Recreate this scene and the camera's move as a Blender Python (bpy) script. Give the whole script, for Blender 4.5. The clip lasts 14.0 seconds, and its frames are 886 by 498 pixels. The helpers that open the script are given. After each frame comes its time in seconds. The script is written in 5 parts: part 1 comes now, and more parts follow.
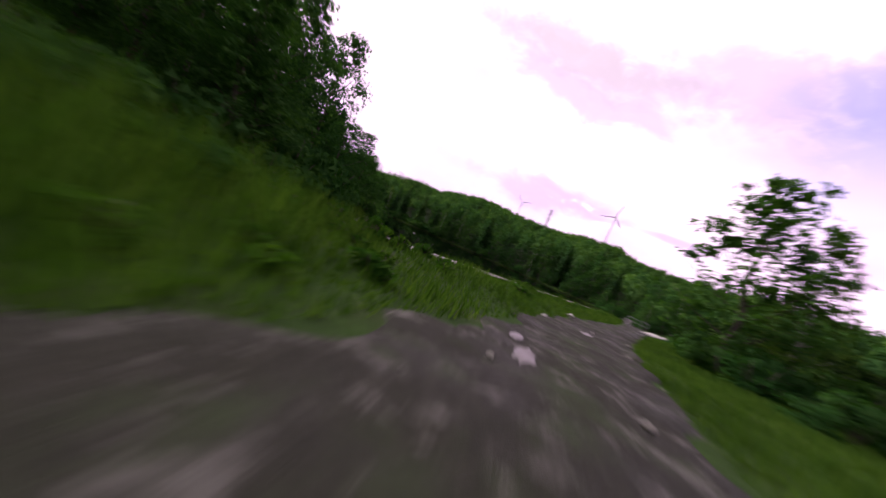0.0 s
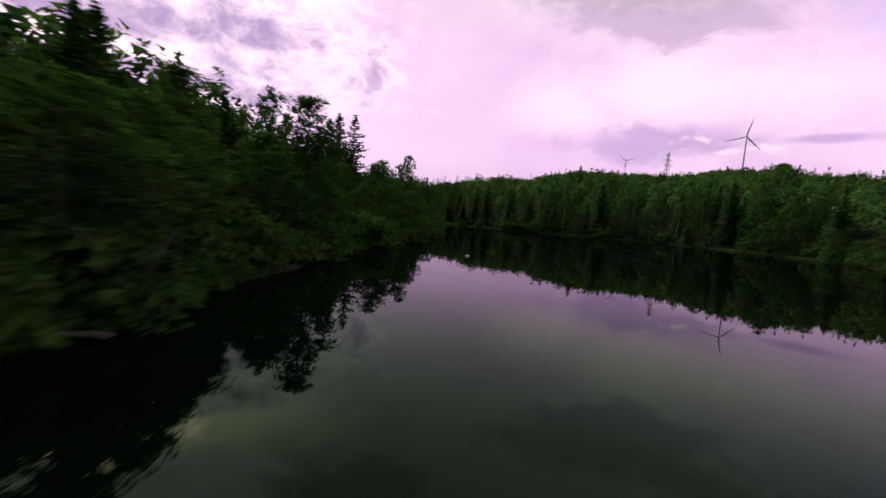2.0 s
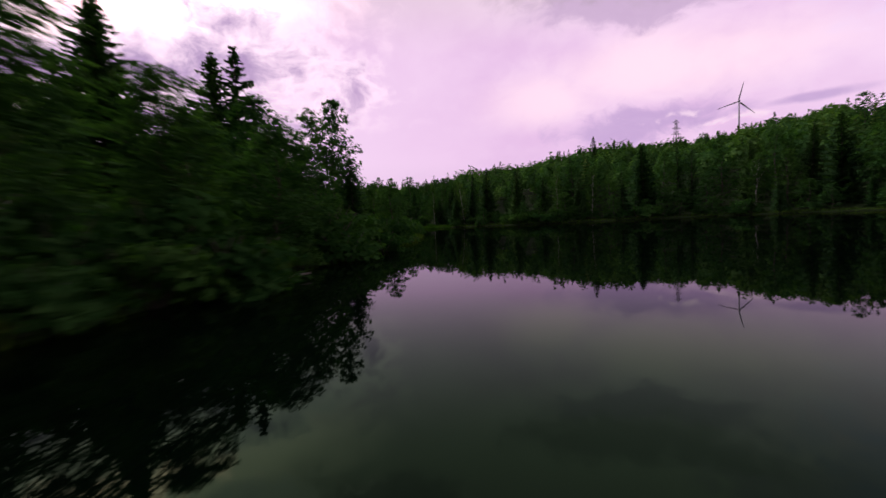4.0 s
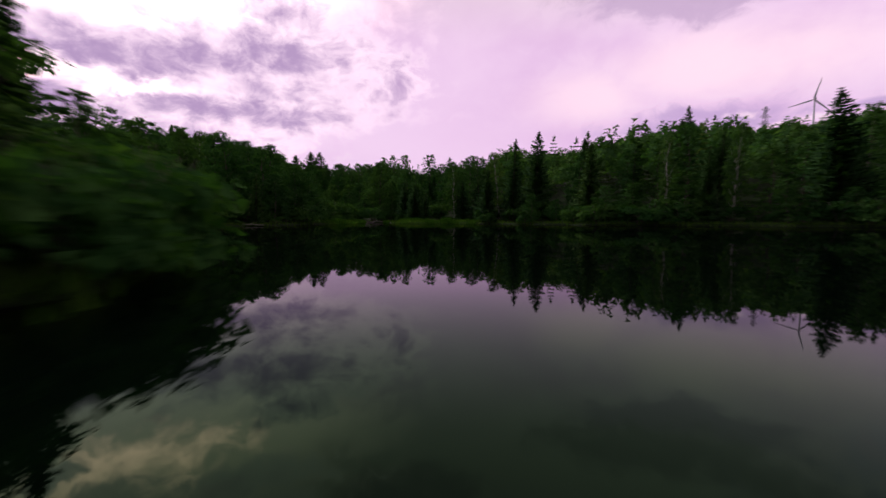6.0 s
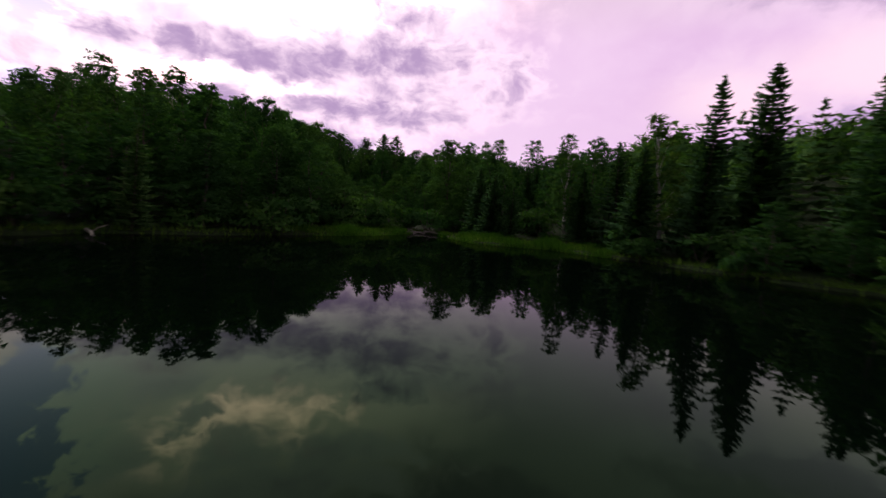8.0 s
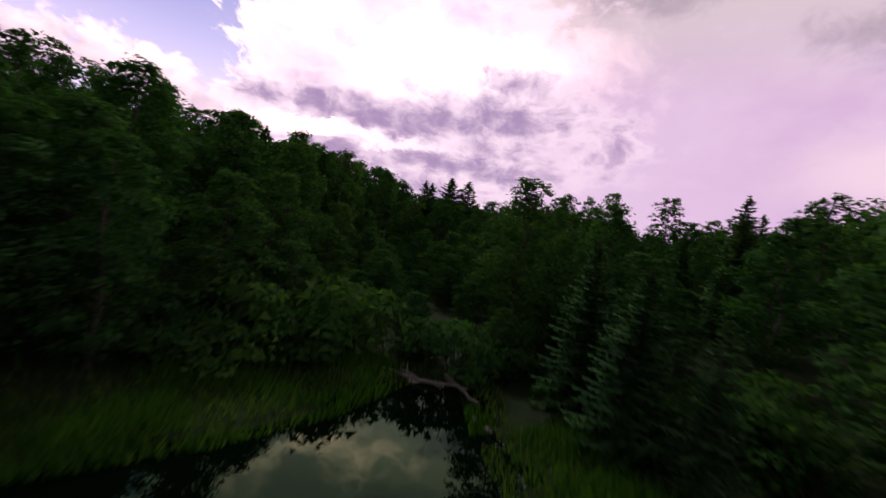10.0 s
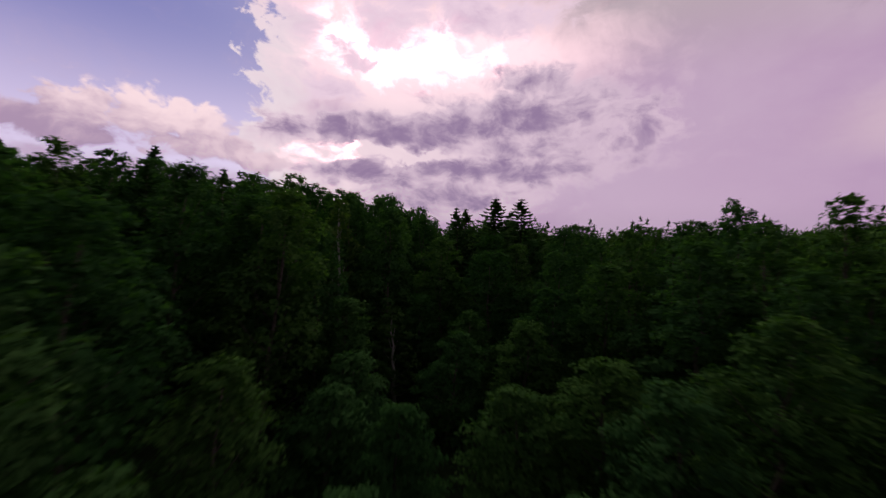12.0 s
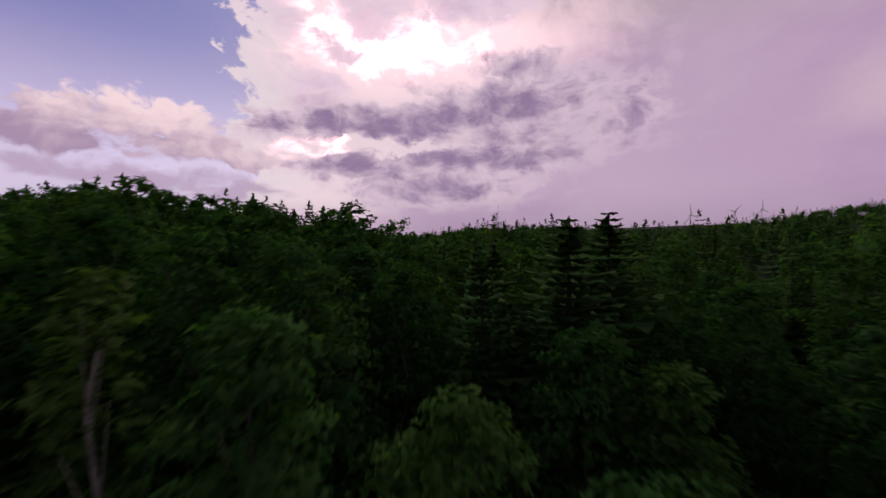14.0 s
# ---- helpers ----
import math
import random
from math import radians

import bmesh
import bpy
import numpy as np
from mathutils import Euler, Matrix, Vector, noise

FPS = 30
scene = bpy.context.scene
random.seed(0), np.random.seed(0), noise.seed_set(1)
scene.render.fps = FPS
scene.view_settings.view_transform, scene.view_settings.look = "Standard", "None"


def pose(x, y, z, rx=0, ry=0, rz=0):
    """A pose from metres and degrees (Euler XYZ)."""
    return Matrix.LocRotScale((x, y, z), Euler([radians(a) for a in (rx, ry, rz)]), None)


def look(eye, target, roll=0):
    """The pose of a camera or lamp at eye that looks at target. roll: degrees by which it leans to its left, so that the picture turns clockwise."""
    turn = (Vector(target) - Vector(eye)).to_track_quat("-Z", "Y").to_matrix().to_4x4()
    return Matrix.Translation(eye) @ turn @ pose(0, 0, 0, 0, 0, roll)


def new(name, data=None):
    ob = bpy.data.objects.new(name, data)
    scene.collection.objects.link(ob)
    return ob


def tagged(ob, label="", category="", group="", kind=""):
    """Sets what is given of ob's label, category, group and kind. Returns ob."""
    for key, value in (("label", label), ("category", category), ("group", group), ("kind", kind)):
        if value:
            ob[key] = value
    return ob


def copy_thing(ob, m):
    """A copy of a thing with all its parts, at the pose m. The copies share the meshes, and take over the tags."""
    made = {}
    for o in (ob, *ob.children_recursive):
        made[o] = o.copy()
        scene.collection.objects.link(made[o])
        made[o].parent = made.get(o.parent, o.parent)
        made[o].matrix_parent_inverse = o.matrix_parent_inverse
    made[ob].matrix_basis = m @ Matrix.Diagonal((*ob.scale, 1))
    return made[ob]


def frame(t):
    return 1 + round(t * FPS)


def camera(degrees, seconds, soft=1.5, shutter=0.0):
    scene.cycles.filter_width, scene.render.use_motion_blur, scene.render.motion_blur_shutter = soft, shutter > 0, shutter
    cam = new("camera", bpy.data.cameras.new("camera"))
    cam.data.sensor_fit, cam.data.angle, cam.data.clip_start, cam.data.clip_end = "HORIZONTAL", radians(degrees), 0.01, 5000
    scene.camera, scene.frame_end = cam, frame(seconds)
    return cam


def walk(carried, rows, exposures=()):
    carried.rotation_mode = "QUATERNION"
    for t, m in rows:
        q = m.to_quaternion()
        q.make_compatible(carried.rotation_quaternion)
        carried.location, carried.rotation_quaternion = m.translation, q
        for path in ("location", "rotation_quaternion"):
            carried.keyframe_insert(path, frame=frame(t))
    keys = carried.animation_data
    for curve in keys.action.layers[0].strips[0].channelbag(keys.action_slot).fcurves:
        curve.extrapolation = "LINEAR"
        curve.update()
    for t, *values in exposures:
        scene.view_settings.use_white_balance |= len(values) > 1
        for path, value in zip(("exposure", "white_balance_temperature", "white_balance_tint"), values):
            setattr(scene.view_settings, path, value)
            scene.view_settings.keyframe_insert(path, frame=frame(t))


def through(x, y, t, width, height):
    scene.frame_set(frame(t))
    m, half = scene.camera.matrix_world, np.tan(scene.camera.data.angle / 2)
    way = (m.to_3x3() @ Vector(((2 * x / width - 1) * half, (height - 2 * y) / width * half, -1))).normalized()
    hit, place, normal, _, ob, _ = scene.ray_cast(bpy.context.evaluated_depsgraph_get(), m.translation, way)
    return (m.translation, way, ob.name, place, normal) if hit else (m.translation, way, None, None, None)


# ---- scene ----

# ---------------------------------------------------------------- camera
cam = camera(94.9, 14.0, shutter=0.5)


def heading(x, y, z, yaw, pitch, roll):
    a, b = radians(yaw), radians(pitch)
    eye = Vector((x, y, z))
    return look(eye, eye + Vector((-math.sin(a) * math.cos(b), math.cos(a) * math.cos(b), math.sin(b))), roll)


# seconds, place, yaw to the left of north, pitch up, lean
FLIGHT = [
    (0.0, -0.00, -0.00, 1.12, 0.20, -1.75, 23.73),
    (0.5, 1.56, 7.31, 1.36, 10.07, -3.42, 20.51),
    (1.0, 1.95, 13.21, 1.55, 14.44, -5.02, 15.90),
    (1.5, 1.69, 18.69, 1.97, 14.87, -4.65, 9.82),
    (2.0, 1.01, 23.89, 2.32, 15.48, -4.79, 4.67),
    (2.5, -0.08, 30.91, 2.20, 15.25, -4.40, -0.01),
    (3.0, -1.26, 35.83, 2.00, 15.27, -4.31, -2.47),
    (3.5, -2.61, 41.60, 1.50, 15.60, -3.95, -2.85),
    (6.0, -10.38, 77.24, 0.80, 20.61, -4.48, -0.04),
    (6.5, -12.28, 83.78, 0.77, 24.44, -4.38, 0.44),
    (7.0, -14.11, 89.95, 0.90, 28.07, -4.19, 1.35),
    (7.5, -16.32, 95.56, 1.44, 31.66, -4.49, 2.64),
    (8.0, -18.62, 100.54, 1.84, 34.96, -4.88, 4.01),
    (8.5, -21.25, 105.79, 2.25, 38.29, -3.39, 4.88),
    (9.0, -24.03, 110.58, 2.56, 41.82, -0.65, 7.07),
    (11.5, -42.19, 128.11, 9.17, 53.60, 1.93, 7.23),
    (12.0, -47.17, 131.48, 10.28, 52.68, 1.67, 2.54),
    (12.5, -51.72, 134.73, 11.35, 52.38, 0.67, 1.47),
    (13.0, -55.88, 138.08, 12.75, 53.84, 0.41, 3.73),
    (13.5, -60.43, 141.17, 13.89, 53.28, 0.75, 3.03),
    (14.0, -64.95, 144.42, 15.04, 51.93, 0.37, -0.08),
]
walk(cam, [(t, heading(*r)) for t, *r in FLIGHT],
     exposures=[(0.0, 0.66), (0.5, 0.56), (1.0, 0.3), (1.5, 0.1), (2.2, -0.05), (6.0, -0.2), (9.0, -0.15), (11.5, -0.85), (14.0, -0.98)])

# ---------------------------------------------------------------- world and sun
world = bpy.data.worlds.new("sky")
scene.world = world
world.use_nodes = True
SUN_AZ, SUN_EL = -64.0, 41.0          # degrees, clockwise from north, and up


def build_sky(nt):
    nt.nodes.clear()
    N, Lk = nt.nodes.new, nt.links.new

    def val(sock, v):
        if isinstance(v, (int, float)):
            sock.default_value = v
        else:
            Lk(v, sock)

    def m(op, a, b=0.0, c=0.0, clamp=False):
        n = N("ShaderNodeMath")
        n.operation, n.use_clamp = op, clamp
        for s, v in zip(n.inputs, (a, b, c)):
            val(s, v)
        return n.outputs[0]

    def mix(f, a, b):
        n = N("ShaderNodeMix")
        n.data_type = "RGBA"
        val(n.inputs[0], f)
        for s, v in ((n.inputs[6], a), (n.inputs[7], b)):
            if isinstance(v, tuple):
                s.default_value = (*v, 1)
            else:
                Lk(v, s)
        return n.outputs[2]

    def step(lo, hi, x):
        n = N("ShaderNodeMapRange")
        n.interpolation_type = "SMOOTHSTEP"
        n.inputs[1].default_value, n.inputs[2].default_value = lo, hi
        Lk(x, n.inputs[0])
        return n.outputs[0]

    def noise_at(vec, scale, detail=6.0, rough=0.55, dist=0.0):
        n = N("ShaderNodeTexNoise")
        n.inputs["Scale"].default_value, n.inputs["Detail"].default_value = scale, detail
        n.inputs["Roughness"].default_value, n.inputs["Distortion"].default_value = rough, dist
        Lk(vec, n.inputs["Vector"])
        return n.outputs["Fac"]

    co = N("ShaderNodeTexCoord").outputs["Generated"]
    sep = N("ShaderNodeSeparateXYZ")
    Lk(co, sep.inputs[0])
    x, y, z = sep.outputs
    az = m("MULTIPLY", m("ARCTAN2", x, y), 57.2958)
    el = m("MULTIPLY", m("ARCSINE", z), 57.2958)
    # the clouds lie in layers: flatten them towards the horizon
    lay = N("ShaderNodeCombineXYZ")
    Lk(m("MULTIPLY", az, 0.05), lay.inputs[0])
    Lk(m("MULTIPLY", el, 0.075), lay.inputs[1])
    lay = lay.outputs[0]
    bend = N("ShaderNodeVectorMath")
    bend.operation = "MULTIPLY_ADD"
    warp = N("ShaderNodeTexNoise")
    warp.inputs["Scale"].default_value, warp.inputs["Detail"].default_value = 2.2, 3.0
    Lk(lay, warp.inputs["Vector"])
    Lk(warp.outputs["Color"], bend.inputs[0])
    bend.inputs[1].default_value = (0.34, 0.34, 0.0)
    Lk(lay, bend.inputs[2])
    bent = bend.outputs[0]

    def signed(fac, gain):
        return m("MULTIPLY", m("SUBTRACT", fac, 0.5), gain)

    broad = noise_at(lay, 0.7, 4.0, 0.5)
    fine = noise_at(bent, 2.3, 9.0, 0.56)
    puff = noise_at(bent, 5.5, 8.0, 0.60)
    ragged, billow = signed(fine, 3.1), signed(puff, 3.0)
    # cloud outlines wander: each mass is drawn on bearings that are themselves shaken, coarsely and finely
    shake = N("ShaderNodeTexNoise")
    shake.inputs["Scale"].default_value, shake.inputs["Detail"].default_value, shake.inputs["Roughness"].default_value = 2.9, 9.0, 0.62
    Lk(bent, shake.inputs["Vector"])
    sh = N("ShaderNodeSeparateColor")
    Lk(shake.outputs["Color"], sh.inputs[0])
    az_w = m("ADD", az, signed(sh.outputs[0], 22.0))
    el_w = m("ADD", el, signed(sh.outputs[1], 7.0))

    def oval(pa, pe, a0, e0, sa, se, tilt):
        u = m("DIVIDE", m("SUBTRACT", pa, a0), sa)
        v = m("DIVIDE", m("SUBTRACT", m("SUBTRACT", pe, e0), m("MULTIPLY", m("SUBTRACT", pa, a0), tilt)), se)
        return m("POWER", 2.718, m("MULTIPLY", m("ADD", m("MULTIPLY", u, u), m("MULTIPLY", v, v)), -1.0))

    def blob(a0, e0, sa, se, tilt=0.0):
        return oval(az, el, a0, e0, sa, se, tilt)

    def mass(a0, e0, sa, se, tilt=0.0):
        return oval(az_w, el_w, a0, e0, sa, se, tilt)

    def most(*a):
        out = a[0]
        for b_ in a[1:]:
            out = m("MAXIMUM", out, b_)
        return out

    def torn(mask, rag, bil):
        return m("ADD", mask, m("ADD", m("MULTIPLY", ragged, rag), m("MULTIPLY", billow, bil)))

    # open sky, paler and pinker low down
    sky = N("ShaderNodeTexSky")
    sky.sky_type, sky.sun_disc = "NISHITA", False
    sky.sun_elevation, sky.sun_rotation = radians(SUN_EL), radians(SUN_AZ)
    blue = mix(0.04, mix(step(9, 28, el), (0.98, 0.74, 1.06), (0.20, 0.17, 0.56)), sky.outputs[0])
    # lilac sheet of high cloud
    tone = m("ADD", m("MULTIPLY", broad, 0.75), m("MULTIPLY", fine, 0.25))
    sheet = mix(step(0.36, 0.64, tone), (0.78, 0.51, 0.79), (0.95, 0.70, 0.92))
    sheet = mix(m("MULTIPLY", step(20, 33, el), 0.8), sheet, (0.80, 0.665, 0.70))
    # cream gap low in the north-east, with a lilac bank under it
    glow = torn(most(blob(14, 17.0, 17, 4.6, -0.06), blob(-2, 15, 10, 4)), 0.22, 0.10)
    sheet = mix(step(0.20, 1.05, glow), sheet, (1.06, 0.78, 0.92))
    east_bank = torn(most(mass(11, 11.0, 13, 2.6, 0.02), blob(26.5, 10.8, 5, 0.6)), 0.16, 0.30)
    sheet = mix(m("MULTIPLY", step(0.25, 0.95, east_bank), 0.9), sheet, (0.56, 0.38, 0.66))
    chinks = torn(most(mass(14, 11.5, 3.0, 0.9), mass(19, 9.6, 3.0, 0.8)), 0.10, 0.20)
    sheet = mix(m("MULTIPLY", step(0.30, 1.15, chinks), 0.6), sheet, (1.12, 0.86, 0.98))
    high = torn(most(mass(10, 23.8, 17, 2.6, -0.06), mass(30, 29, 16, 5)), 0.16, 0.22)
    sheet = mix(m("MULTIPLY", step(0.28, 0.85, high), 0.85), sheet, (0.58, 0.41, 0.62))
    over = torn(most(mass(8, 27.5, 18, 3.2, -0.05), mass(-26, 35, 14, 4)), 0.18, 0.25)
    sheet = mix(m("MULTIPLY", step(0.25, 0.85, over), 0.75), sheet, (0.45, 0.35, 0.44))
    # the sun stands behind the cloud in the west and north-west: a glaring mass
    glare = torn(most(blob(-56, 26, 27, 10), blob(-70, 12, 14, 9), blob(-52, 16, 22, 8)), 0.22, 0.12)
    sheet = mix(step(0.15, 0.80, glare), sheet, mix(step(17, 27, el), (1.44, 1.13, 1.24), (2.0, 1.40, 1.50)))
    hot = torn(most(mass(-60, 27.5, 21, 5.5), m("MULTIPLY", mass(-69, 13, 9, 4), 0.85)), 0.24, 0.52)
    sheet = mix(step(0.50, 1.55, hot), sheet, (12.5, 5.8, 6.0))
    tufts = torn(most(mass(-75, 28, 7, 3.0), mass(-69, 22.3, 5.5, 2.2), mass(-61, 30, 8, 3.4), mass(-47, 31, 12, 3.0), mass(-66, 26, 4, 1.5), mass(-56, 34, 20, 3)), 0.22, 0.42)
    sheet = mix(m("MULTIPLY", step(0.26, 0.80, tufts), 0.95), sheet, mix(step(0.7, 1.5, tufts), (1.34, 1.02, 1.22), (0.92, 0.66, 0.92)))
    # heavier cloud overhead and dimmer sky behind, both unseen, darkened to dim the trees
    roof = mix(step(0.40, 0.62, fine), (0.075, 0.07, 0.075), (0.22, 0.19, 0.20))
    back = most(step(60, 115, az), step(-110, -145, az))
    sheet = mix(m("MULTIPLY", back, 0.85), sheet, (0.25, 0.225, 0.25))
    base = mix(step(38.0, 56.0, m("ADD", el, m("MULTIPLY", ragged, 8.0))), sheet, roof)
    # torn open in the west, behind a ragged cauliflower edge, and in the north-east
    edge = m("ADD", m("SUBTRACT", -78.8, az_w), torn(m("MULTIPLY", m("SUBTRACT", el, 22), -0.06), 1.2, 3.4))
    west = m("MULTIPLY", step(-0.5, 1.3, edge), m("MULTIPLY", step(-140, -116, az), step(46, 36, el)))
    base = mix(m("MULTIPLY", m("MULTIPLY", step(-9.0, -0.5, edge), step(-140, -116, az)), step(34, 24, el)), base, (1.36, 1.14, 1.24))
    hole = torn(blob(45, 24, 17, 11), 0.34, 0.12)
    base = mix(most(west, m("MULTIPLY", step(0.25, 0.85, hole), 0.7)), base, blue)
    # heaps of low cumulus in the west, bright on top and mauve below
    heap = torn(most(mass(-98, 12.2, 9, 2.0), mass(-95, 14.2, 3.6, 2.2), mass(-88.5, 15.0, 4.2, 2.4), mass(-84, 13.2, 4.0, 2.4), mass(-79, 12.0, 5, 1.6), mass(-112, 12, 10, 3)), 0.10, 0.34)
    top = m("ADD", m("MULTIPLY", m("SUBTRACT", el_w, 13.4), 0.26), m("ADD", m("ADD", m("MULTIPLY", billow, 0.85), m("MULTIPLY", ragged, 0.5)), m("MULTIPLY", m("ADD", az, 94), 0.03)))
    base = mix(step(0.22, 0.56, heap), base, mix(step(-0.9, 1.3, top), (0.68, 0.47, 0.70), (1.60, 1.22, 1.28)))
    lowpink = torn(most(mass(-90, 8.6, 12, 1.8), mass(-80, 7.5, 8, 1.6)), 0.12, 0.25)
    base = mix(m("MULTIPLY", step(0.25, 0.9, lowpink), 0.85), base, (0.80, 0.58, 0.82))
    base = mix(m("MULTIPLY", torn(blob(-33, 14.5, 17, 8.0), 0.18, 0.14), 0.85, 0.0, True), base, (0.90, 0.66, 0.90))
    # violet-grey banks: two long frayed bands with a bright slit between them, thickest in the north-west
    bank = most(mass(-55, 17.6, 20, 3.0, 0.10), mass(-41, 19.8, 13, 2.9, 0.06), m("MULTIPLY", mass(-41, 23.6, 9, 2.2), 0.6), mass(-71, 16.9, 6, 1.5),
                m("MULTIPLY", mass(-28, 17.6, 4.5, 3.2), 0.8), mass(-48, 12.8, 20, 2.2, 0.05), mass(-64, 11.6, 8, 1.9),
                m("MULTIPLY", mass(-52, 9.0, 11, 3.0), 0.9), m("MULTIPLY", mass(-42, 15.6, 14, 2.0), 0.62))
    slit = m("MULTIPLY", mass(-61, 14.6, 7, 0.9), 0.9)
    bank = torn(m("SUBTRACT", bank, slit), 0.10, 0.26)
    inner = m("ADD", bank, m("ADD", m("MULTIPLY", billow, 0.38), m("MULTIPLY", ragged, 0.22)))
    core = mix(step(0.15, 1.15, inner), (1.18, 0.90, 1.08), (0.48, 0.325, 0.56))
    base = mix(step(0.10, 0.46, bank), base, core)
    # a rain veil in the north, haze along the horizon
    base = mix(m("MULTIPLY", blob(-17, 11, 13, 12), 0.55), base, (0.84, 0.57, 0.84))
    base = mix(m("MULTIPLY", step(9.0, 1.0, el), m("SUBTRACT", 0.5, m("MULTIPLY", blob(-68, 8, 16, 10), 0.45))), base, (0.50, 0.37, 0.53))
    bg = N("ShaderNodeBackground")
    Lk(base, bg.inputs[0])
    bg.inputs[1].default_value = 1.15
    out = N("ShaderNodeOutputWorld")
    Lk(bg.outputs[0], out.inputs[0])


build_sky(world.node_tree)

lamp = bpy.data.lights.new("sun", "SUN")
lamp.energy, lamp.angle, lamp.color = 1.5, radians(12), (1.0, 0.90, 0.84)
sun = new("sun", lamp)
_a, _e = radians(SUN_AZ), radians(SUN_EL)
sun.matrix_world = look((0, 0, 0), (-math.sin(_a) * math.cos(_e), -math.cos(_a) * math.cos(_e), -math.sin(_e)))


# ---------------------------------------------------------------- materials
def material(name):
    mat = bpy.data.materials.new(name)
    mat.use_nodes = True
    return mat, mat.node_tree, mat.node_tree.nodes["Principled BSDF"]


def tex_noise(nt, scale, detail=5.0, rough=0.6, vec=None):
    n = nt.nodes.new("ShaderNodeTexNoise")
    n.inputs["Scale"].default_value, n.inputs["Detail"].default_value, n.inputs["Roughness"].default_value = scale, detail, rough
    if vec is not None:
        nt.links.new(vec, n.inputs["Vector"])
    return n.outputs["Fac"]


def ramp(nt, fac, *stops):
    r = nt.nodes.new("ShaderNodeValToRGB")
    el = r.color_ramp.elements
    while len(el) < len(stops):
        el.new(0.5)
    for e, (pos, col) in zip(el, stops):
        e.position, e.color = pos, (*col, 1)
    nt.links.new(fac, r.inputs[0])
    return r.outputs[0]


def mixed(nt, fac, a, b, mode="MIX"):
    n = nt.nodes.new("ShaderNodeMix")
    n.data_type, n.blend_type = "RGBA", mode
    for s, v in ((n.inputs[0], fac), (n.inputs[6], a), (n.inputs[7], b)):
        if isinstance(v, tuple):
            s.default_value = (*v, 1)
        elif isinstance(v, (int, float)):
            s.default_value = v
        else:
            nt.links.new(v, s)
    return n.outputs[2]


def bump(nt, bsdf, height, strength, distance=0.05):
    b = nt.nodes.new("ShaderNodeBump")
    b.inputs["Strength"].default_value, b.inputs["Distance"].default_value = strength, distance
    nt.links.new(height, b.inputs["Height"])
    nt.links.new(b.outputs[0], bsdf.inputs["Normal"])


def coords(nt):
    return nt.nodes.new("ShaderNodeTexCoord").outputs["Object"]


def leaf_material(name, dark, mid, light, through=0.35, rough=0.55):
    """Foliage: colour varies leaf by leaf and tree by tree; some light passes through."""
    mat, nt, b = material(name)
    geo = nt.nodes.new("ShaderNodeNewGeometry").outputs["Random Per Island"]
    one = nt.nodes.new("ShaderNodeObjectInfo").outputs["Random"]
    col = ramp(nt, geo, (0.0, dark), (0.55, mid), (1.0, light))
    tone = ramp(nt, one, (0.0, (0.70, 0.78, 0.7)), (0.5, (1, 1, 1)), (1.0, (1.30, 1.14, 0.9)))
    col = mixed(nt, 1.0, col, tone, "MULTIPLY")
    # set on far woods only: trees differ, and a haze-like lightening is put in the colour
    tone = nt.nodes.new("ShaderNodeAttribute")
    tone.attribute_name = "tone"
    col = mixed(nt, tone.outputs["Fac"], col, mixed(nt, 1.0, col, (2.3, 1.75, 1.6), "MULTIPLY"))
    patch = tex_noise(nt, 0.22, 4.0, 0.65, coords(nt))
    col = mixed(nt, 1.0, col, ramp(nt, patch, (0.32, (0.62, 0.66, 0.66)), (0.68, (1.3, 1.24, 1.05))), "MULTIPLY")
    nt.links.new(col, b.inputs["Base Color"])
    b.inputs["Roughness"].default_value = rough
    b.inputs["Specular IOR Level"].default_value = 0.0
    tr = nt.nodes.new("ShaderNodeBsdfTranslucent")
    nt.links.new(mixed(nt, 1.0, col, (1.1, 1.3, 0.5), "MULTIPLY"), tr.inputs[0])
    mx = nt.nodes.new("ShaderNodeMixShader")
    mx.inputs[0].default_value = through
    nt.links.new(b.outputs[0], mx.inputs[1])
    nt.links.new(tr.outputs[0], mx.inputs[2])
    nt.links.new(mx.outputs[0], nt.nodes["Material Output"].inputs[0])
    return mat


M_LEAF = leaf_material("broad_leaves", (0.034, 0.092, 0.032), (0.053, 0.136, 0.047), (0.084, 0.185, 0.064), 0.40)
M_BIRCH = leaf_material("birch_leaves", (0.050, 0.112, 0.036), (0.078, 0.156, 0.050), (0.115, 0.205, 0.070), 0.40)
M_NEEDLE = leaf_material("needles", (0.030, 0.076, 0.032), (0.050, 0.112, 0.047), (0.074, 0.148, 0.064), 0.30, 0.6)
M_SHRUB = leaf_material("shrub_leaves", (0.026, 0.078, 0.022), (0.042, 0.112, 0.034), (0.066, 0.150, 0.046), 0.40)
M_WEED = leaf_material("weed_leaves", (0.030, 0.085, 0.015), (0.050, 0.135, 0.020), (0.095, 0.200, 0.035), 0.35, 0.5)
M_GRASS = leaf_material("grass_blades", (0.036, 0.086, 0.016), (0.064, 0.138, 0.026), (0.108, 0.188, 0.042), 0.35, 0.5)


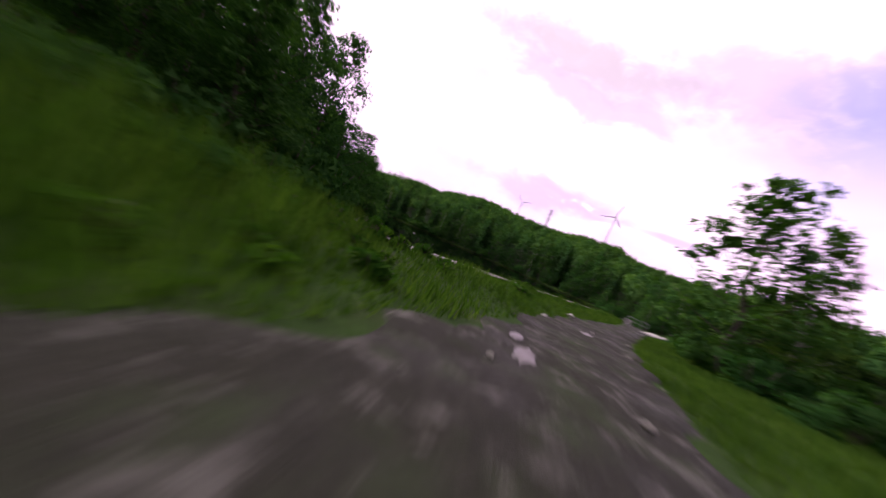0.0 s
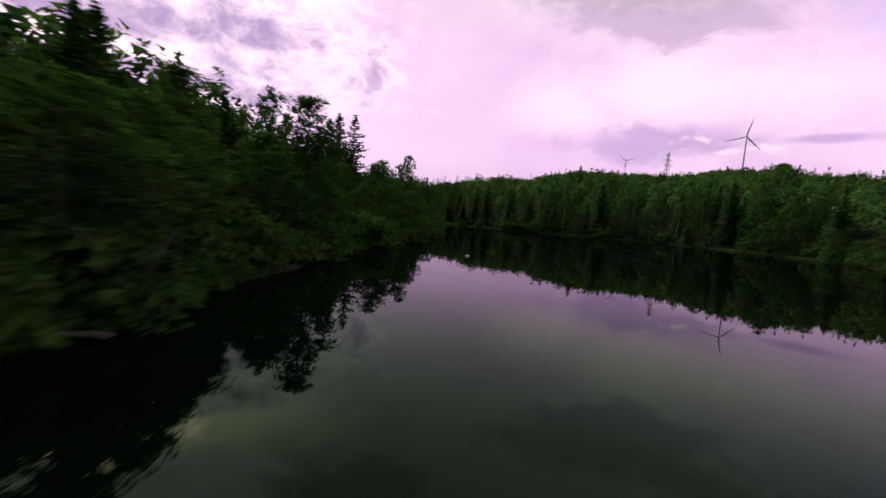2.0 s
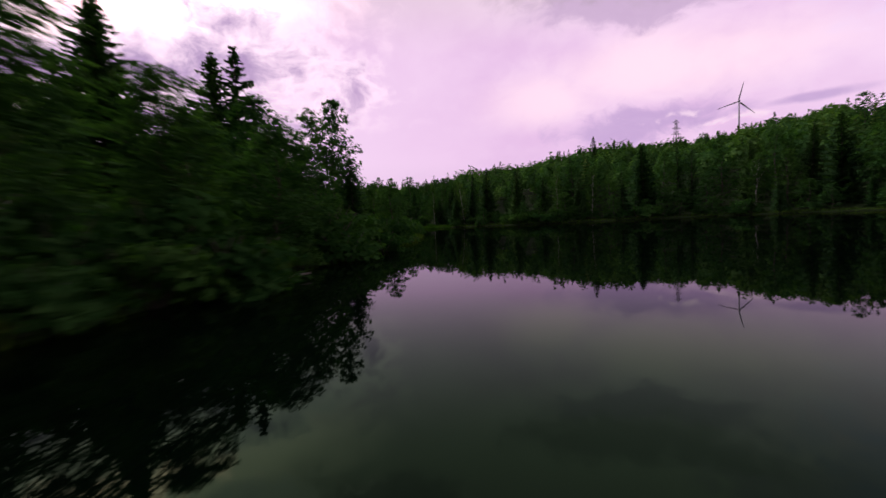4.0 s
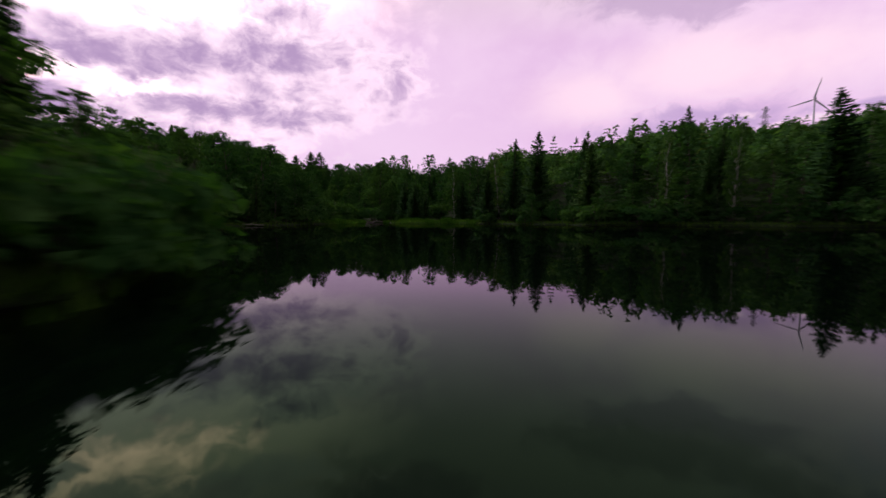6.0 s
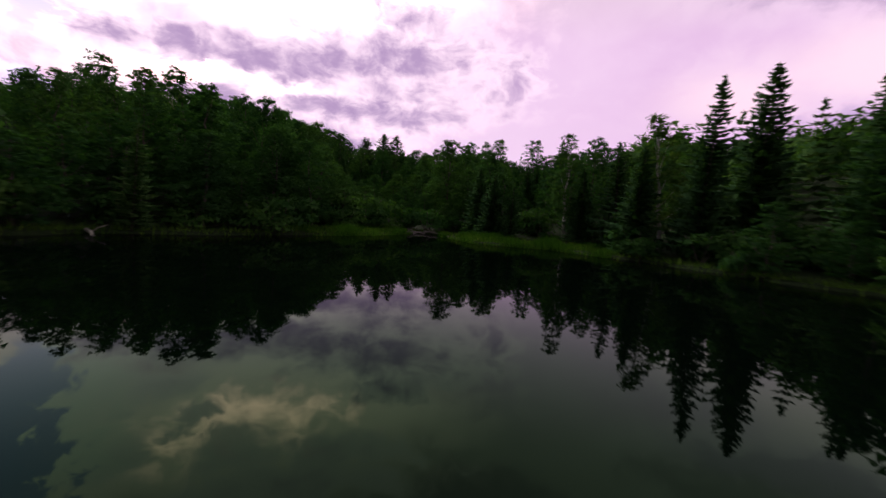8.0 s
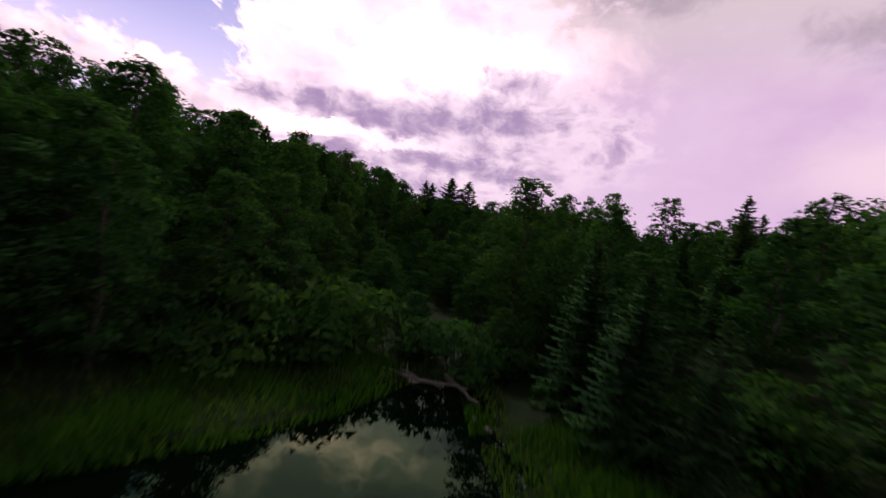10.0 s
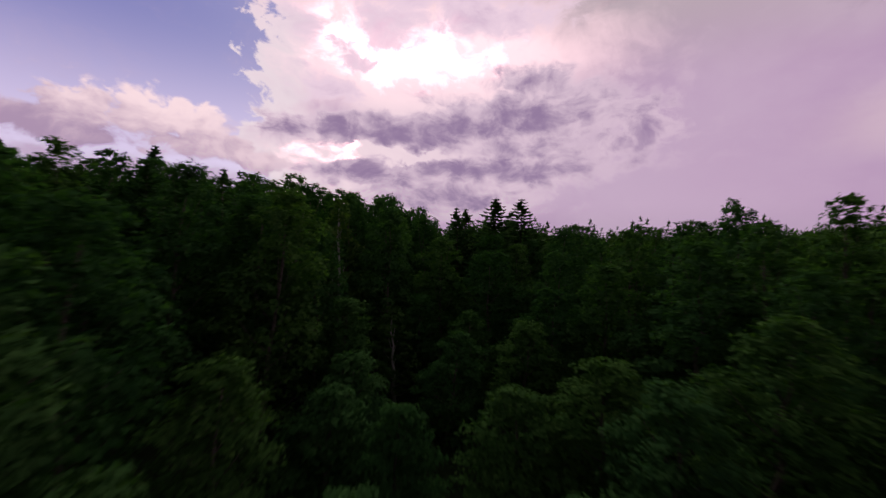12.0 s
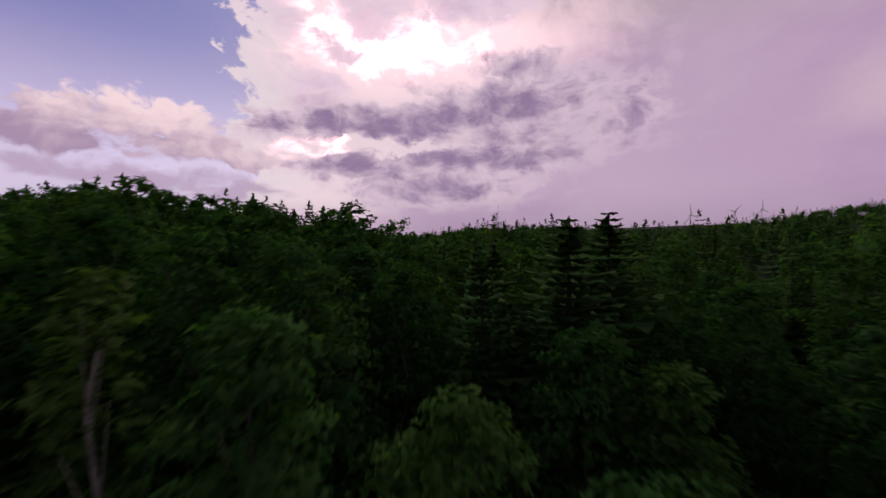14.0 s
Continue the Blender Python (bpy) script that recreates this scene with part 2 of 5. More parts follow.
def bark_material(name, a, b_, scale=9.0, bands=False):
    mat, nt, b = material(name)
    co = coords(nt)
    fac = tex_noise(nt, scale, 6.0, 0.7, co)
    if bands:
        w = nt.nodes.new("ShaderNodeMapping")
        w.inputs["Scale"].default_value = (1.2, 1.2, 9.0)
        nt.links.new(co, w.inputs[0])
        fac = tex_noise(nt, 2.2, 6.0, 0.75, w.outputs[0])
        col = ramp(nt, fac, (0.36, a), (0.46, b_), (1.0, b_))
    else:
        col = ramp(nt, fac, (0.3, a), (0.7, b_))
    nt.links.new(col, b.inputs["Base Color"])
    b.inputs["Roughness"].default_value = 0.9
    bump(nt, b, fac, 0.6, 0.03)
    return mat


M_BARK = bark_material("bark", (0.045, 0.035, 0.028), (0.13, 0.105, 0.085))
M_WHITEBARK = bark_material("birch_bark", (0.06, 0.05, 0.045), (0.36, 0.34, 0.31), bands=True)
M_DEADWOOD = bark_material("dead_wood", (0.11, 0.10, 0.085), (0.29, 0.265, 0.235), 14.0)


def ground_material():
    mat, nt, b = material("forest_floor")
    co = coords(nt)
    fine, broad = tex_noise(nt, 3.0, 8.0, 0.7, co), tex_noise(nt, 0.45, 5.0, 0.6, co)
    soil = ramp(nt, fine, (0.3, (0.012, 0.022, 0.008)), (0.7, (0.026, 0.046, 0.014)))
    grass = ramp(nt, fine, (0.3, (0.024, 0.052, 0.012)), (0.7, (0.052, 0.100, 0.022)))
    grass = mixed(nt, ramp(nt, broad, (0.5, (0, 0, 0)), (0.72, (0.8, 0.8, 0.8))), grass, (0.085, 0.085, 0.04))
    meadow = nt.nodes.new("ShaderNodeAttribute")
    meadow.attribute_name = "meadow"
    nt.links.new(mixed(nt, meadow.outputs["Fac"], soil, grass), b.inputs["Base Color"])
    b.inputs["Roughness"].default_value = 0.95
    b.inputs["Specular IOR Level"].default_value = 0.1
    bump(nt, b, fine, 0.9, 0.15)
    return mat


def dirt_material():
    mat, nt, b = material("packed_dirt")
    co = coords(nt)
    fine, broad, grit = tex_noise(nt, 9.0, 8.0, 0.75, co), tex_noise(nt, 0.7, 4.0, 0.6, co), tex_noise(nt, 55.0, 3.0, 0.7, co)
    col = ramp(nt, fine, (0.28, (0.014, 0.0145, 0.010)), (0.55, (0.031, 0.031, 0.024)), (0.8, (0.095, 0.092, 0.078)))
    col = mixed(nt, 1.0, col, ramp(nt, broad, (0.3, (0.6, 0.58, 0.56)), (0.7, (1.2, 1.18, 1.15))), "MULTIPLY")
    moss = tex_noise(nt, 0.9, 5.0, 0.7, coords(nt))
    col = mixed(nt, ramp(nt, moss, (0.5, (0, 0, 0)), (0.66, (0.75, 0.75, 0.75))), col, (0.040, 0.062, 0.022))
    gravel = tex_noise(nt, 2.4, 6.0, 0.72, co)
    col = mixed(nt, ramp(nt, gravel, (0.54, (0, 0, 0)), (0.66, (0.8, 0.8, 0.8))), col, ramp(nt, grit, (0.35, (0.07, 0.066, 0.060)), (0.65, (0.25, 0.235, 0.225))))
    nt.links.new(col, b.inputs["Base Color"])
    nt.links.new(ramp(nt, broad, (0.35, (0.6, 0.6, 0.6)), (0.6, (0.95, 0.95, 0.95))), b.inputs["Roughness"])
    b.inputs["Specular IOR Level"].default_value = 0.2
    bump(nt, b, grit, 0.7, 0.03)
    return mat


def concrete_material(name, base=(0.43, 0.36, 0.405)):
    mat, nt, b = material(name)
    co = coords(nt)
    fine, broad = tex_noise(nt, 22.0, 8.0, 0.7, co), tex_noise(nt, 1.1, 6.0, 0.65, co)
    dark = tuple(c * 0.72 for c in base)
    col = ramp(nt, broad, (0.32, dark), (0.55, base), (1.0, tuple(c * 1.12 for c in base)))
    col = mixed(nt, 0.35, col, ramp(nt, fine, (0.3, dark), (0.7, base)))
    nt.links.new(col, b.inputs["Base Color"])
    b.inputs["Roughness"].default_value = 0.85
    bump(nt, b, fine, 0.35, 0.01)
    return mat


def water_material():
    """Brown-green pond water: a dark body under a glossy, hardly rippled surface."""
    mat, nt, b = material("still_water")
    nt.nodes.remove(b)
    body = nt.nodes.new("ShaderNodeBsdfDiffuse")
    body.inputs[0].default_value = (0.001, 0.003, 0.0016, 1)
    gloss = nt.nodes.new("ShaderNodeBsdfGlossy")
    gloss.inputs["Roughness"].default_value = 0.015
    fres = nt.nodes.new("ShaderNodeFresnel")
    fres.inputs["IOR"].default_value = 1.25
    nt.links.new(ramp(nt, fres.outputs[0], (0.05, (0.37, 0.68, 0.38)), (0.14, (0.48, 0.67, 0.50)), (0.32, (0.76, 0.72, 0.78))), gloss.inputs["Color"])
    ripple = nt.nodes.new("ShaderNodeBump")
    ripple.inputs["Strength"].default_value, ripple.inputs["Distance"].default_value = 0.03, 0.02
    nt.links.new(tex_noise(nt, 1.6, 3.0, 0.5, coords(nt)), ripple.inputs["Height"])
    nt.links.new(ripple.outputs[0], gloss.inputs["Normal"])
    mx = nt.nodes.new("ShaderNodeMixShader")
    nt.links.new(fres.outputs[0], mx.inputs[0])
    nt.links.new(body.outputs[0], mx.inputs[1])
    nt.links.new(gloss.outputs[0], mx.inputs[2])
    nt.links.new(mx.outputs[0], nt.nodes["Material Output"].inputs[0])
    return mat


def plain(name, col, rough, metal=0.0, scale=6.0):
    mat, nt, b = material(name)
    f = tex_noise(nt, scale, 6.0, 0.6, coords(nt))
    nt.links.new(ramp(nt, f, (0.3, tuple(c * 0.82 for c in col)), (0.7, tuple(min(1, c * 1.06) for c in col))), b.inputs["Base Color"])
    b.inputs["Roughness"].default_value, b.inputs["Metallic"].default_value = rough, metal
    return mat


M_GROUND, M_DIRT, M_WATER = ground_material(), dirt_material(), water_material()
M_PUDDLE = plain("muddy_water", (0.075, 0.070, 0.060), 0.34)
M_CONCRETE, M_SLAB = concrete_material("weathered_concrete"), concrete_material("pale_concrete", (0.50, 0.46, 0.46))
M_ROCK = concrete_material("stone", (0.30, 0.28, 0.26))
M_STEEL, M_TURBINE, M_FOAM = plain("galvanised_steel", (0.30, 0.30, 0.32), 0.5, 0.6), plain("white_coat", (0.50, 0.49, 0.52), 0.4), plain("white_foam", (0.80, 0.78, 0.78), 0.6)


# ---------------------------------------------------------------- mesh helpers
def mesh_of(name, verts, faces, mat, smooth=False):
    me = bpy.data.meshes.new(name)
    me.from_pydata([tuple(v) for v in verts], [], [tuple(f) for f in faces])
    me.materials.append(mat)
    if smooth:
        me.polygons.foreach_set("use_smooth", [True] * len(me.polygons))
    me.update()
    return me


def tris_mesh(name, v, mat, soft=None):
    """A mesh of loose pointed leaves; v: n x 3 x 3. soft: n x 3, the way that each spray of leaves faces as a whole."""
    n = len(v)
    if soft is not None:
        flip = np.einsum("ij,ij->i", np.cross(v[:, 1] - v[:, 0], v[:, 2] - v[:, 0]), soft) < 0
        v = np.where(flip[:, None, None], v[:, ::-1], v)
    me = bpy.data.meshes.new(name)
    me.vertices.add(3 * n)
    me.vertices.foreach_set("co", np.ascontiguousarray(v, dtype=np.float32).ravel())
    me.loops.add(3 * n)
    me.loops.foreach_set("vertex_index", np.arange(3 * n, dtype=np.int32))
    me.polygons.add(n)
    me.polygons.foreach_set("loop_start", np.arange(0, 3 * n, 3, dtype=np.int32))
    me.update(calc_edges=True)
    me.materials.append(mat)
    if soft is not None:
        me.polygons.foreach_set("use_smooth", np.ones(n, dtype=bool))
        face = unit(np.cross(v[:, 1] - v[:, 0], v[:, 2] - v[:, 0]))
        way = np.repeat(unit(unit(soft) + 0.45 * face), 3, 0).astype(np.float32)
        me.attributes.new("custom_normal", "FLOAT_VECTOR", "POINT").data.foreach_set("vector", way.ravel())
        me.update()
    return me


def part(name, bm, mat, parent, label=""):
    me = bm
    if isinstance(bm, bmesh.types.BMesh):
        me = bpy.data.meshes.new(name)
        bm.to_mesh(me)
        bm.free()
        me.materials.append(mat)
    ob = new(name, me)
    ob.parent = parent
    return tagged(ob, label)


def box_bm(sx, sy, sz, at=(0, 0, 0), bevel=0.02, bm=None):
    bm = bm or bmesh.new()
    made = bmesh.ops.create_cube(bm, size=1, matrix=Matrix.Translation(at) @ Matrix.Diagonal((sx, sy, sz, 1)))
    if bevel:
        edges = list({e for v in made["verts"] for e in v.link_edges})
        bmesh.ops.bevel(bm, geom=edges, offset=bevel, segments=2, affect="EDGES")
    return bm


def tube(pts, radii, sides=7):
    """Verts and faces of a tapered tube along points."""
    vs, fs = [], []
    pts = [Vector(p) for p in pts]
    for i, (p, r) in enumerate(zip(pts, radii)):
        d = (pts[min(i + 1, len(pts) - 1)] - pts[max(i - 1, 0)]).normalized()
        a = d.orthogonal().normalized()
        b = d.cross(a)
        for k in range(sides):
            c = 2 * math.pi * k / sides
            vs.append(p + r * (math.cos(c) * a + math.sin(c) * b))
        if i:
            o = (i - 1) * sides
            fs += [(o + k, o + (k + 1) % sides, o + sides + (k + 1) % sides, o + sides + k) for k in range(sides)]
    fs.append(tuple(range(sides - 1, -1, -1)))
    fs.append(tuple(range(len(vs) - sides, len(vs))))
    return vs, fs


def tubes(name, runs, mat, sides=6):
    vs, fs = [], []
    for pts, radii in runs:
        v, f = tube(pts, radii, sides)
        fs += [tuple(i + len(vs) for i in q) for q in f]
        vs += v
    return mesh_of(name, vs, fs, mat, smooth=True)


def unit(a):
    return a / np.maximum(np.linalg.norm(a, axis=-1, keepdims=True), 1e-6)


def sprays(rng, at, facing, size, slim=0.75):
    """Pointed leaf sprays at places, lying across the given facing."""
    n = len(at)
    f = unit(facing)
    u = unit(np.cross(f, unit(rng.normal(size=(n, 3)))))
    w = np.cross(f, u)
    s = (size * rng.uniform(0.55, 1.4, n))[:, None]
    return np.stack([at - u * s * 0.45 - w * s * slim * 0.5, at - u * s * 0.30 + w * s * slim * 0.5, at + u * s * 0.6], 1)


# ---------------------------------------------------------------- plan of the place
POND = np.array([(-3.2, 9.0), (-4.2, 13), (-4.2, 17), (-4.8, 20), (-5.2, 23), (-5.8, 27), (-7.2, 33), (-9.0, 40), (-10.0, 47), (-10.0, 53),
                 (-11.0, 59), (-11.2, 64), (-12.2, 69), (-13.3, 74), (-14.4, 79.2), (-19, 83.3), (-29.5, 90), (-38, 98), (-40.5, 106), (-39.5, 112), (-39.5, 117),
                 (-39.5, 121), (-40, 124), (-42, 128.5), (-40, 130), (-37.0, 127.5), (-32.5, 124.6), (-28, 126.6), (-22, 124.5), (-15, 121), (-8, 118.5),
                 (3, 119), (15, 120), (28, 114), (36, 102), (39, 88), (37, 72), (29, 58), (21.5, 49), (19.5, 46.5), (1.1, 16.3)])


def pond_distance(x, y):
    """Metres from the pond's edge, negative on the water."""
    p = np.stack([np.asarray(x, float), np.asarray(y, float)], -1)
    best, inside = np.full(p.shape[:-1], 1e9), np.zeros(p.shape[:-1], bool)
    for a, b in zip(POND, np.roll(POND, -1, 0)):
        ab, ap = b - a, p - a
        t = np.clip((ap @ ab) / (ab @ ab), 0, 1)
        best = np.minimum(best, np.linalg.norm(ap - t[..., None] * ab, axis=-1))
        cross = (a[1] > p[..., 1]) != (b[1] > p[..., 1])
        with np.errstate(divide="ignore", invalid="ignore"):
            xi = (b[0] - a[0]) * (p[..., 1] - a[1]) / (b[1] - a[1]) + a[0]
        inside ^= cross & (p[..., 0] < xi)
    return np.where(inside, -best, best)


def hump(x, y, cx, cy, sx, sy, amp):
    return amp * np.exp(-((x - cx) / sx) ** 2 - ((y - cy) / sy) ** 2)


def dam_side(x, y):
    """How far a place lies on the dry side of the dam, across its line."""
    return (x - 1.1) * 0.8526 - (y - 15.9) * 0.5225


def land(x, y):
    """Height of the ground."""
    x, y = np.asarray(x, float), np.asarray(y, float)
    d = pond_distance(x, y)
    rise = np.where(d > 0, 0.18 + 45 * (1 - np.exp(-np.maximum(d - 3, 0) * 0.14 / 45)), np.maximum(d * 0.35, -1.6))
    hills = hump(x, y, 115, 205, 85, 85, 10) + hump(x, y, -165, 115, 62, 62, 7) + hump(x, y, 420, 1160, 420, 420, 105)
    hills = hills + hump(x, y, -500, 900, 500, 260, 28) + hump(x, y, 150, 620, 260, 200, 26)
    hills = hills + hump(x, y, -85, 120, 34, 22, 3.5) + hump(x, y, -15, 245, 60, 55, 4)
    hills = hills * np.clip(d / 30, 0, 1)
    wav = 0.25 * np.sin(x * 0.21 + 1.3) * np.sin(y * 0.17) + 0.12 * np.sin(x * 0.63 + y * 0.4)
    wav = wav * np.clip(d / 8, 0, 1)
    west = np.clip((-x - 25) / 50, 0, 1)
    rise = np.where(d > 0, rise - west * 0.28 * rise, rise)
    h = rise + hills + wav
    # the dry side of the dam is level
    s = dam_side(x, y)
    along = (x - 1.1) * 0.5225 + (y - 15.9) * 0.8526
    flat = np.clip((s + 0.2) / 1.2, 0, 1) * np.clip((42 - along) / 8, 0, 1) * np.clip((70 - s) / 30, 0, 1)
    level = 0.16 + 0.05 * np.sin(x * 0.9) * np.sin(y * 0.7) + 0.26 * np.clip((3.8 - s) / 2.2, 0, 1)
    flat = np.where(y < 16, np.maximum(flat, np.clip((s + 0.2) / 1.2, 0, 1) * np.clip((90 - s) / 30, 0, 1)), flat)
    h = h * (1 - flat) + level * flat
    stream = np.exp(-((x + 40) * 0.55 + (y - 128) * 0.83) ** 2 / 300) * np.clip((-x - 36) / 10, 0, 1)
    return h - stream * np.minimum(np.maximum(h - 0.5, 0) * 0.7, 8)


def graded(lo, hi, step_, far):
    """Even steps in the middle, growing ones outside."""
    mid = list(np.arange(lo, hi + 0.01, step_))
    a, s = [lo], step_
    while a[-1] > -far:
        s *= 1.28
        a.append(a[-1] - s)
    b, s = [mid[-1]], step_
    while b[-1] < far:
        s *= 1.28
        b.append(b[-1] + s)
    return np.array(a[:0:-1] + mid + b[1:])


gx, gy = graded(-150, 150, 2.0, 4300), graded(-40, 260, 2.0, 4300)
GX, GY = np.meshgrid(gx, gy, indexing="ij")
GZ = land(GX, GY)
nx, ny = len(gx), len(gy)
idx = np.arange(nx * ny).reshape(nx, ny)
faces = np.stack([idx[:-1, :-1], idx[1:, :-1], idx[1:, 1:], idx[:-1, 1:]], -1).reshape(-1, 4)
# the bed falls away under the dam; a verge of turf closes the dry side
dam_s, dam_along = dam_side(GX, GY), (GX - 1.1) * 0.5225 + (GY - 15.9) * 0.8526
bed = np.where((dam_s > -2.5) & (dam_s < 1.35) & (dam_along > -6.5) & (dam_along < 33), np.minimum(GZ, -0.6), GZ)
ground_mesh = mesh_of("ground", np.stack([GX, GY, bed], -1).reshape(-1, 3).tolist(), faces.tolist(), M_GROUND, smooth=True)
open_ground = np.clip((dam_side(GX, GY) + 1) / 2, 0, 1) * np.clip((62 - GY) / 8, 0, 1) * np.clip((GX + 13) / 5, 0, 1)
open_ground = open_ground * np.clip((48 - GX + 5 * np.sin(GY * 0.21)) / 12, 0, 1) * np.clip((GY + 46 + 5 * np.sin(GX * 0.3)) / 14, 0, 1)
ground_mesh.attributes.new("meadow", "FLOAT", "POINT").data.foreach_set("value", open_ground.ravel().astype(np.float32))
tagged(new("ground", ground_mesh), "green forest floor and grassy banks round the pond", "ground", kind="structure")

wv = [(x, y, 0.0) for x, y in POND + unit(POND - POND.mean(0)) * 1.5]
wv[-1], wv[-2], wv[0] = (1.35, 16.2, 0.0), (20.3, 47.0, 0.0), (-2.9, 8.6, 0.0)
tagged(new("water", mesh_of("water", wv, [tuple(reversed(range(len(wv))))], M_WATER)), "dark still pond water mirroring sky and trees", "water", kind="structure")

# ---------------------------------------------------------------- dam and track
def dam_point(along, across=0.0, z=0.0):
    return Vector((1.1 + 0.5225 * along + 0.8526 * across, 15.9 + 0.8526 * along - 0.5225 * across, z))


def verge_mesh():
    na, rows = 92, (0.86, 1.3, 1.8, 2.4, 3.1, 3.9)
    vs = []
    for i in range(na):
        al = -8.0 + 43.0 * i / (na - 1)
        for k, ac in enumerate(rows):
            p = dam_point(al, ac)
            vs.append((p.x, p.y, float(land(p.x, p.y)) + (0.012 if k < len(rows) - 1 else -0.06)))
    n = len(rows)
    me = mesh_of("grass_verge", vs, [(i * n + k, i * n + k + 1, (i + 1) * n + k + 1, (i + 1) * n + k)[::-1] for i in range(na - 1) for k in range(n - 1)], M_GROUND, smooth=True)
    me.attributes.new("meadow", "FLOAT", "POINT").data.foreach_set("value", np.ones(len(vs), dtype=np.float32))
    return me


tagged(new("ground_verge", verge_mesh()), "green turf verge along the dry side of the dam", "ground", kind="structure")
DAM_TURN = Matrix.Rotation(radians(-31.5), 4, "Z")
dam = new("dam_wall")
tagged(dam, "pale weathered concrete dam wall with a flat crest", "dam", kind="structure")
seg = 4.6
for k in range(11):
    a0 = -15.2 + seg * k
    bm = box_bm(0.78, seg - 0.006, 2.2, (0.60, 0, 0.46 - 1.1), 0.012)
    ob = part("wall_segment", bm, M_CONCRETE, dam)
    ob.matrix_world = Matrix.Translation(dam_point(a0 + seg / 2)) @ DAM_TURN

TRACK = [(-3.0, -9.0, 2.4), (-1.5, -4.5, 2.4), (-0.2, -0.5, 2.2), (1.2, 3.0, 1.75), (3.1, 7.5, 1.5), (4.6, 11.0, 1.4), (6.5, 15.0, 1.2), (9.6, 20.5, 1.1), (14.4, 29.0, 1.05), (18.8, 36.5, 1.3), (24, 46, 2.0)]


def track_mesh():
    n, across = 120, 13
    P = np.array(TRACK)
    t = np.linspace(0, len(P) - 1, n)
    c = np.stack([np.interp(t, np.arange(len(P)), P[:, i]) for i in range(3)], 1)
    for _ in range(6):
        c[1:-1] = (c[:-2] + c[1:-1] * 2 + c[2:]) / 4
    d = unit(np.gradient(c[:, :2], axis=0))
    nrm = np.stack([d[:, 1], -d[:, 0]], 1)
    rng = np.random.default_rng(5)
    vs = []
    for i in range(n):
        wl, wr = c[i, 2] * (1 + 0.12 * math.sin(i * 0.9) + rng.uniform(-0.12, 0.12)), c[i, 2] * (1 + 0.12 * math.sin(i * 0.7 + 2) + rng.uniform(-0.12, 0.12))
        for k in range(across):
            s = -wl + (wl + wr) * k / (across - 1)
            x, y = c[i, :2] + nrm[i] * s
            rut = -0.035 * (math.exp(-((s - 0.8) / 0.3) ** 2) + math.exp(-((s + 0.8) / 0.3) ** 2))
            edge = -0.12 if k in (0, across - 1) else 0.0
            vs.append((x, y, float(land(x, y)) + 0.075 + rut + edge + rng.uniform(-0.012, 0.012)))
    fs = [(i * across + k, i * across + k + 1, (i + 1) * across + k + 1, (i + 1) * across + k) for i in range(n - 1) for k in range(across - 1)]
    return mesh_of("dirt_track", vs, fs, M_DIRT, smooth=True)


tagged(new("road", track_mesh()), "brown rutted dirt track with wet patches", "track", kind="structure")


def track_distance(x, y):
    P = np.array(TRACK)[:, :2]
    p = np.stack([np.asarray(x, float), np.asarray(y, float)], -1)
    best = np.full(p.shape[:-1], 1e9)
    for a, b in zip(P[:-1], P[1:]):
        t = np.clip(((p - a) @ (b - a)) / ((b - a) @ (b - a)), 0, 1)
        best = np.minimum(best, np.linalg.norm(p - a - t[..., None] * (b - a), axis=-1))
    return best


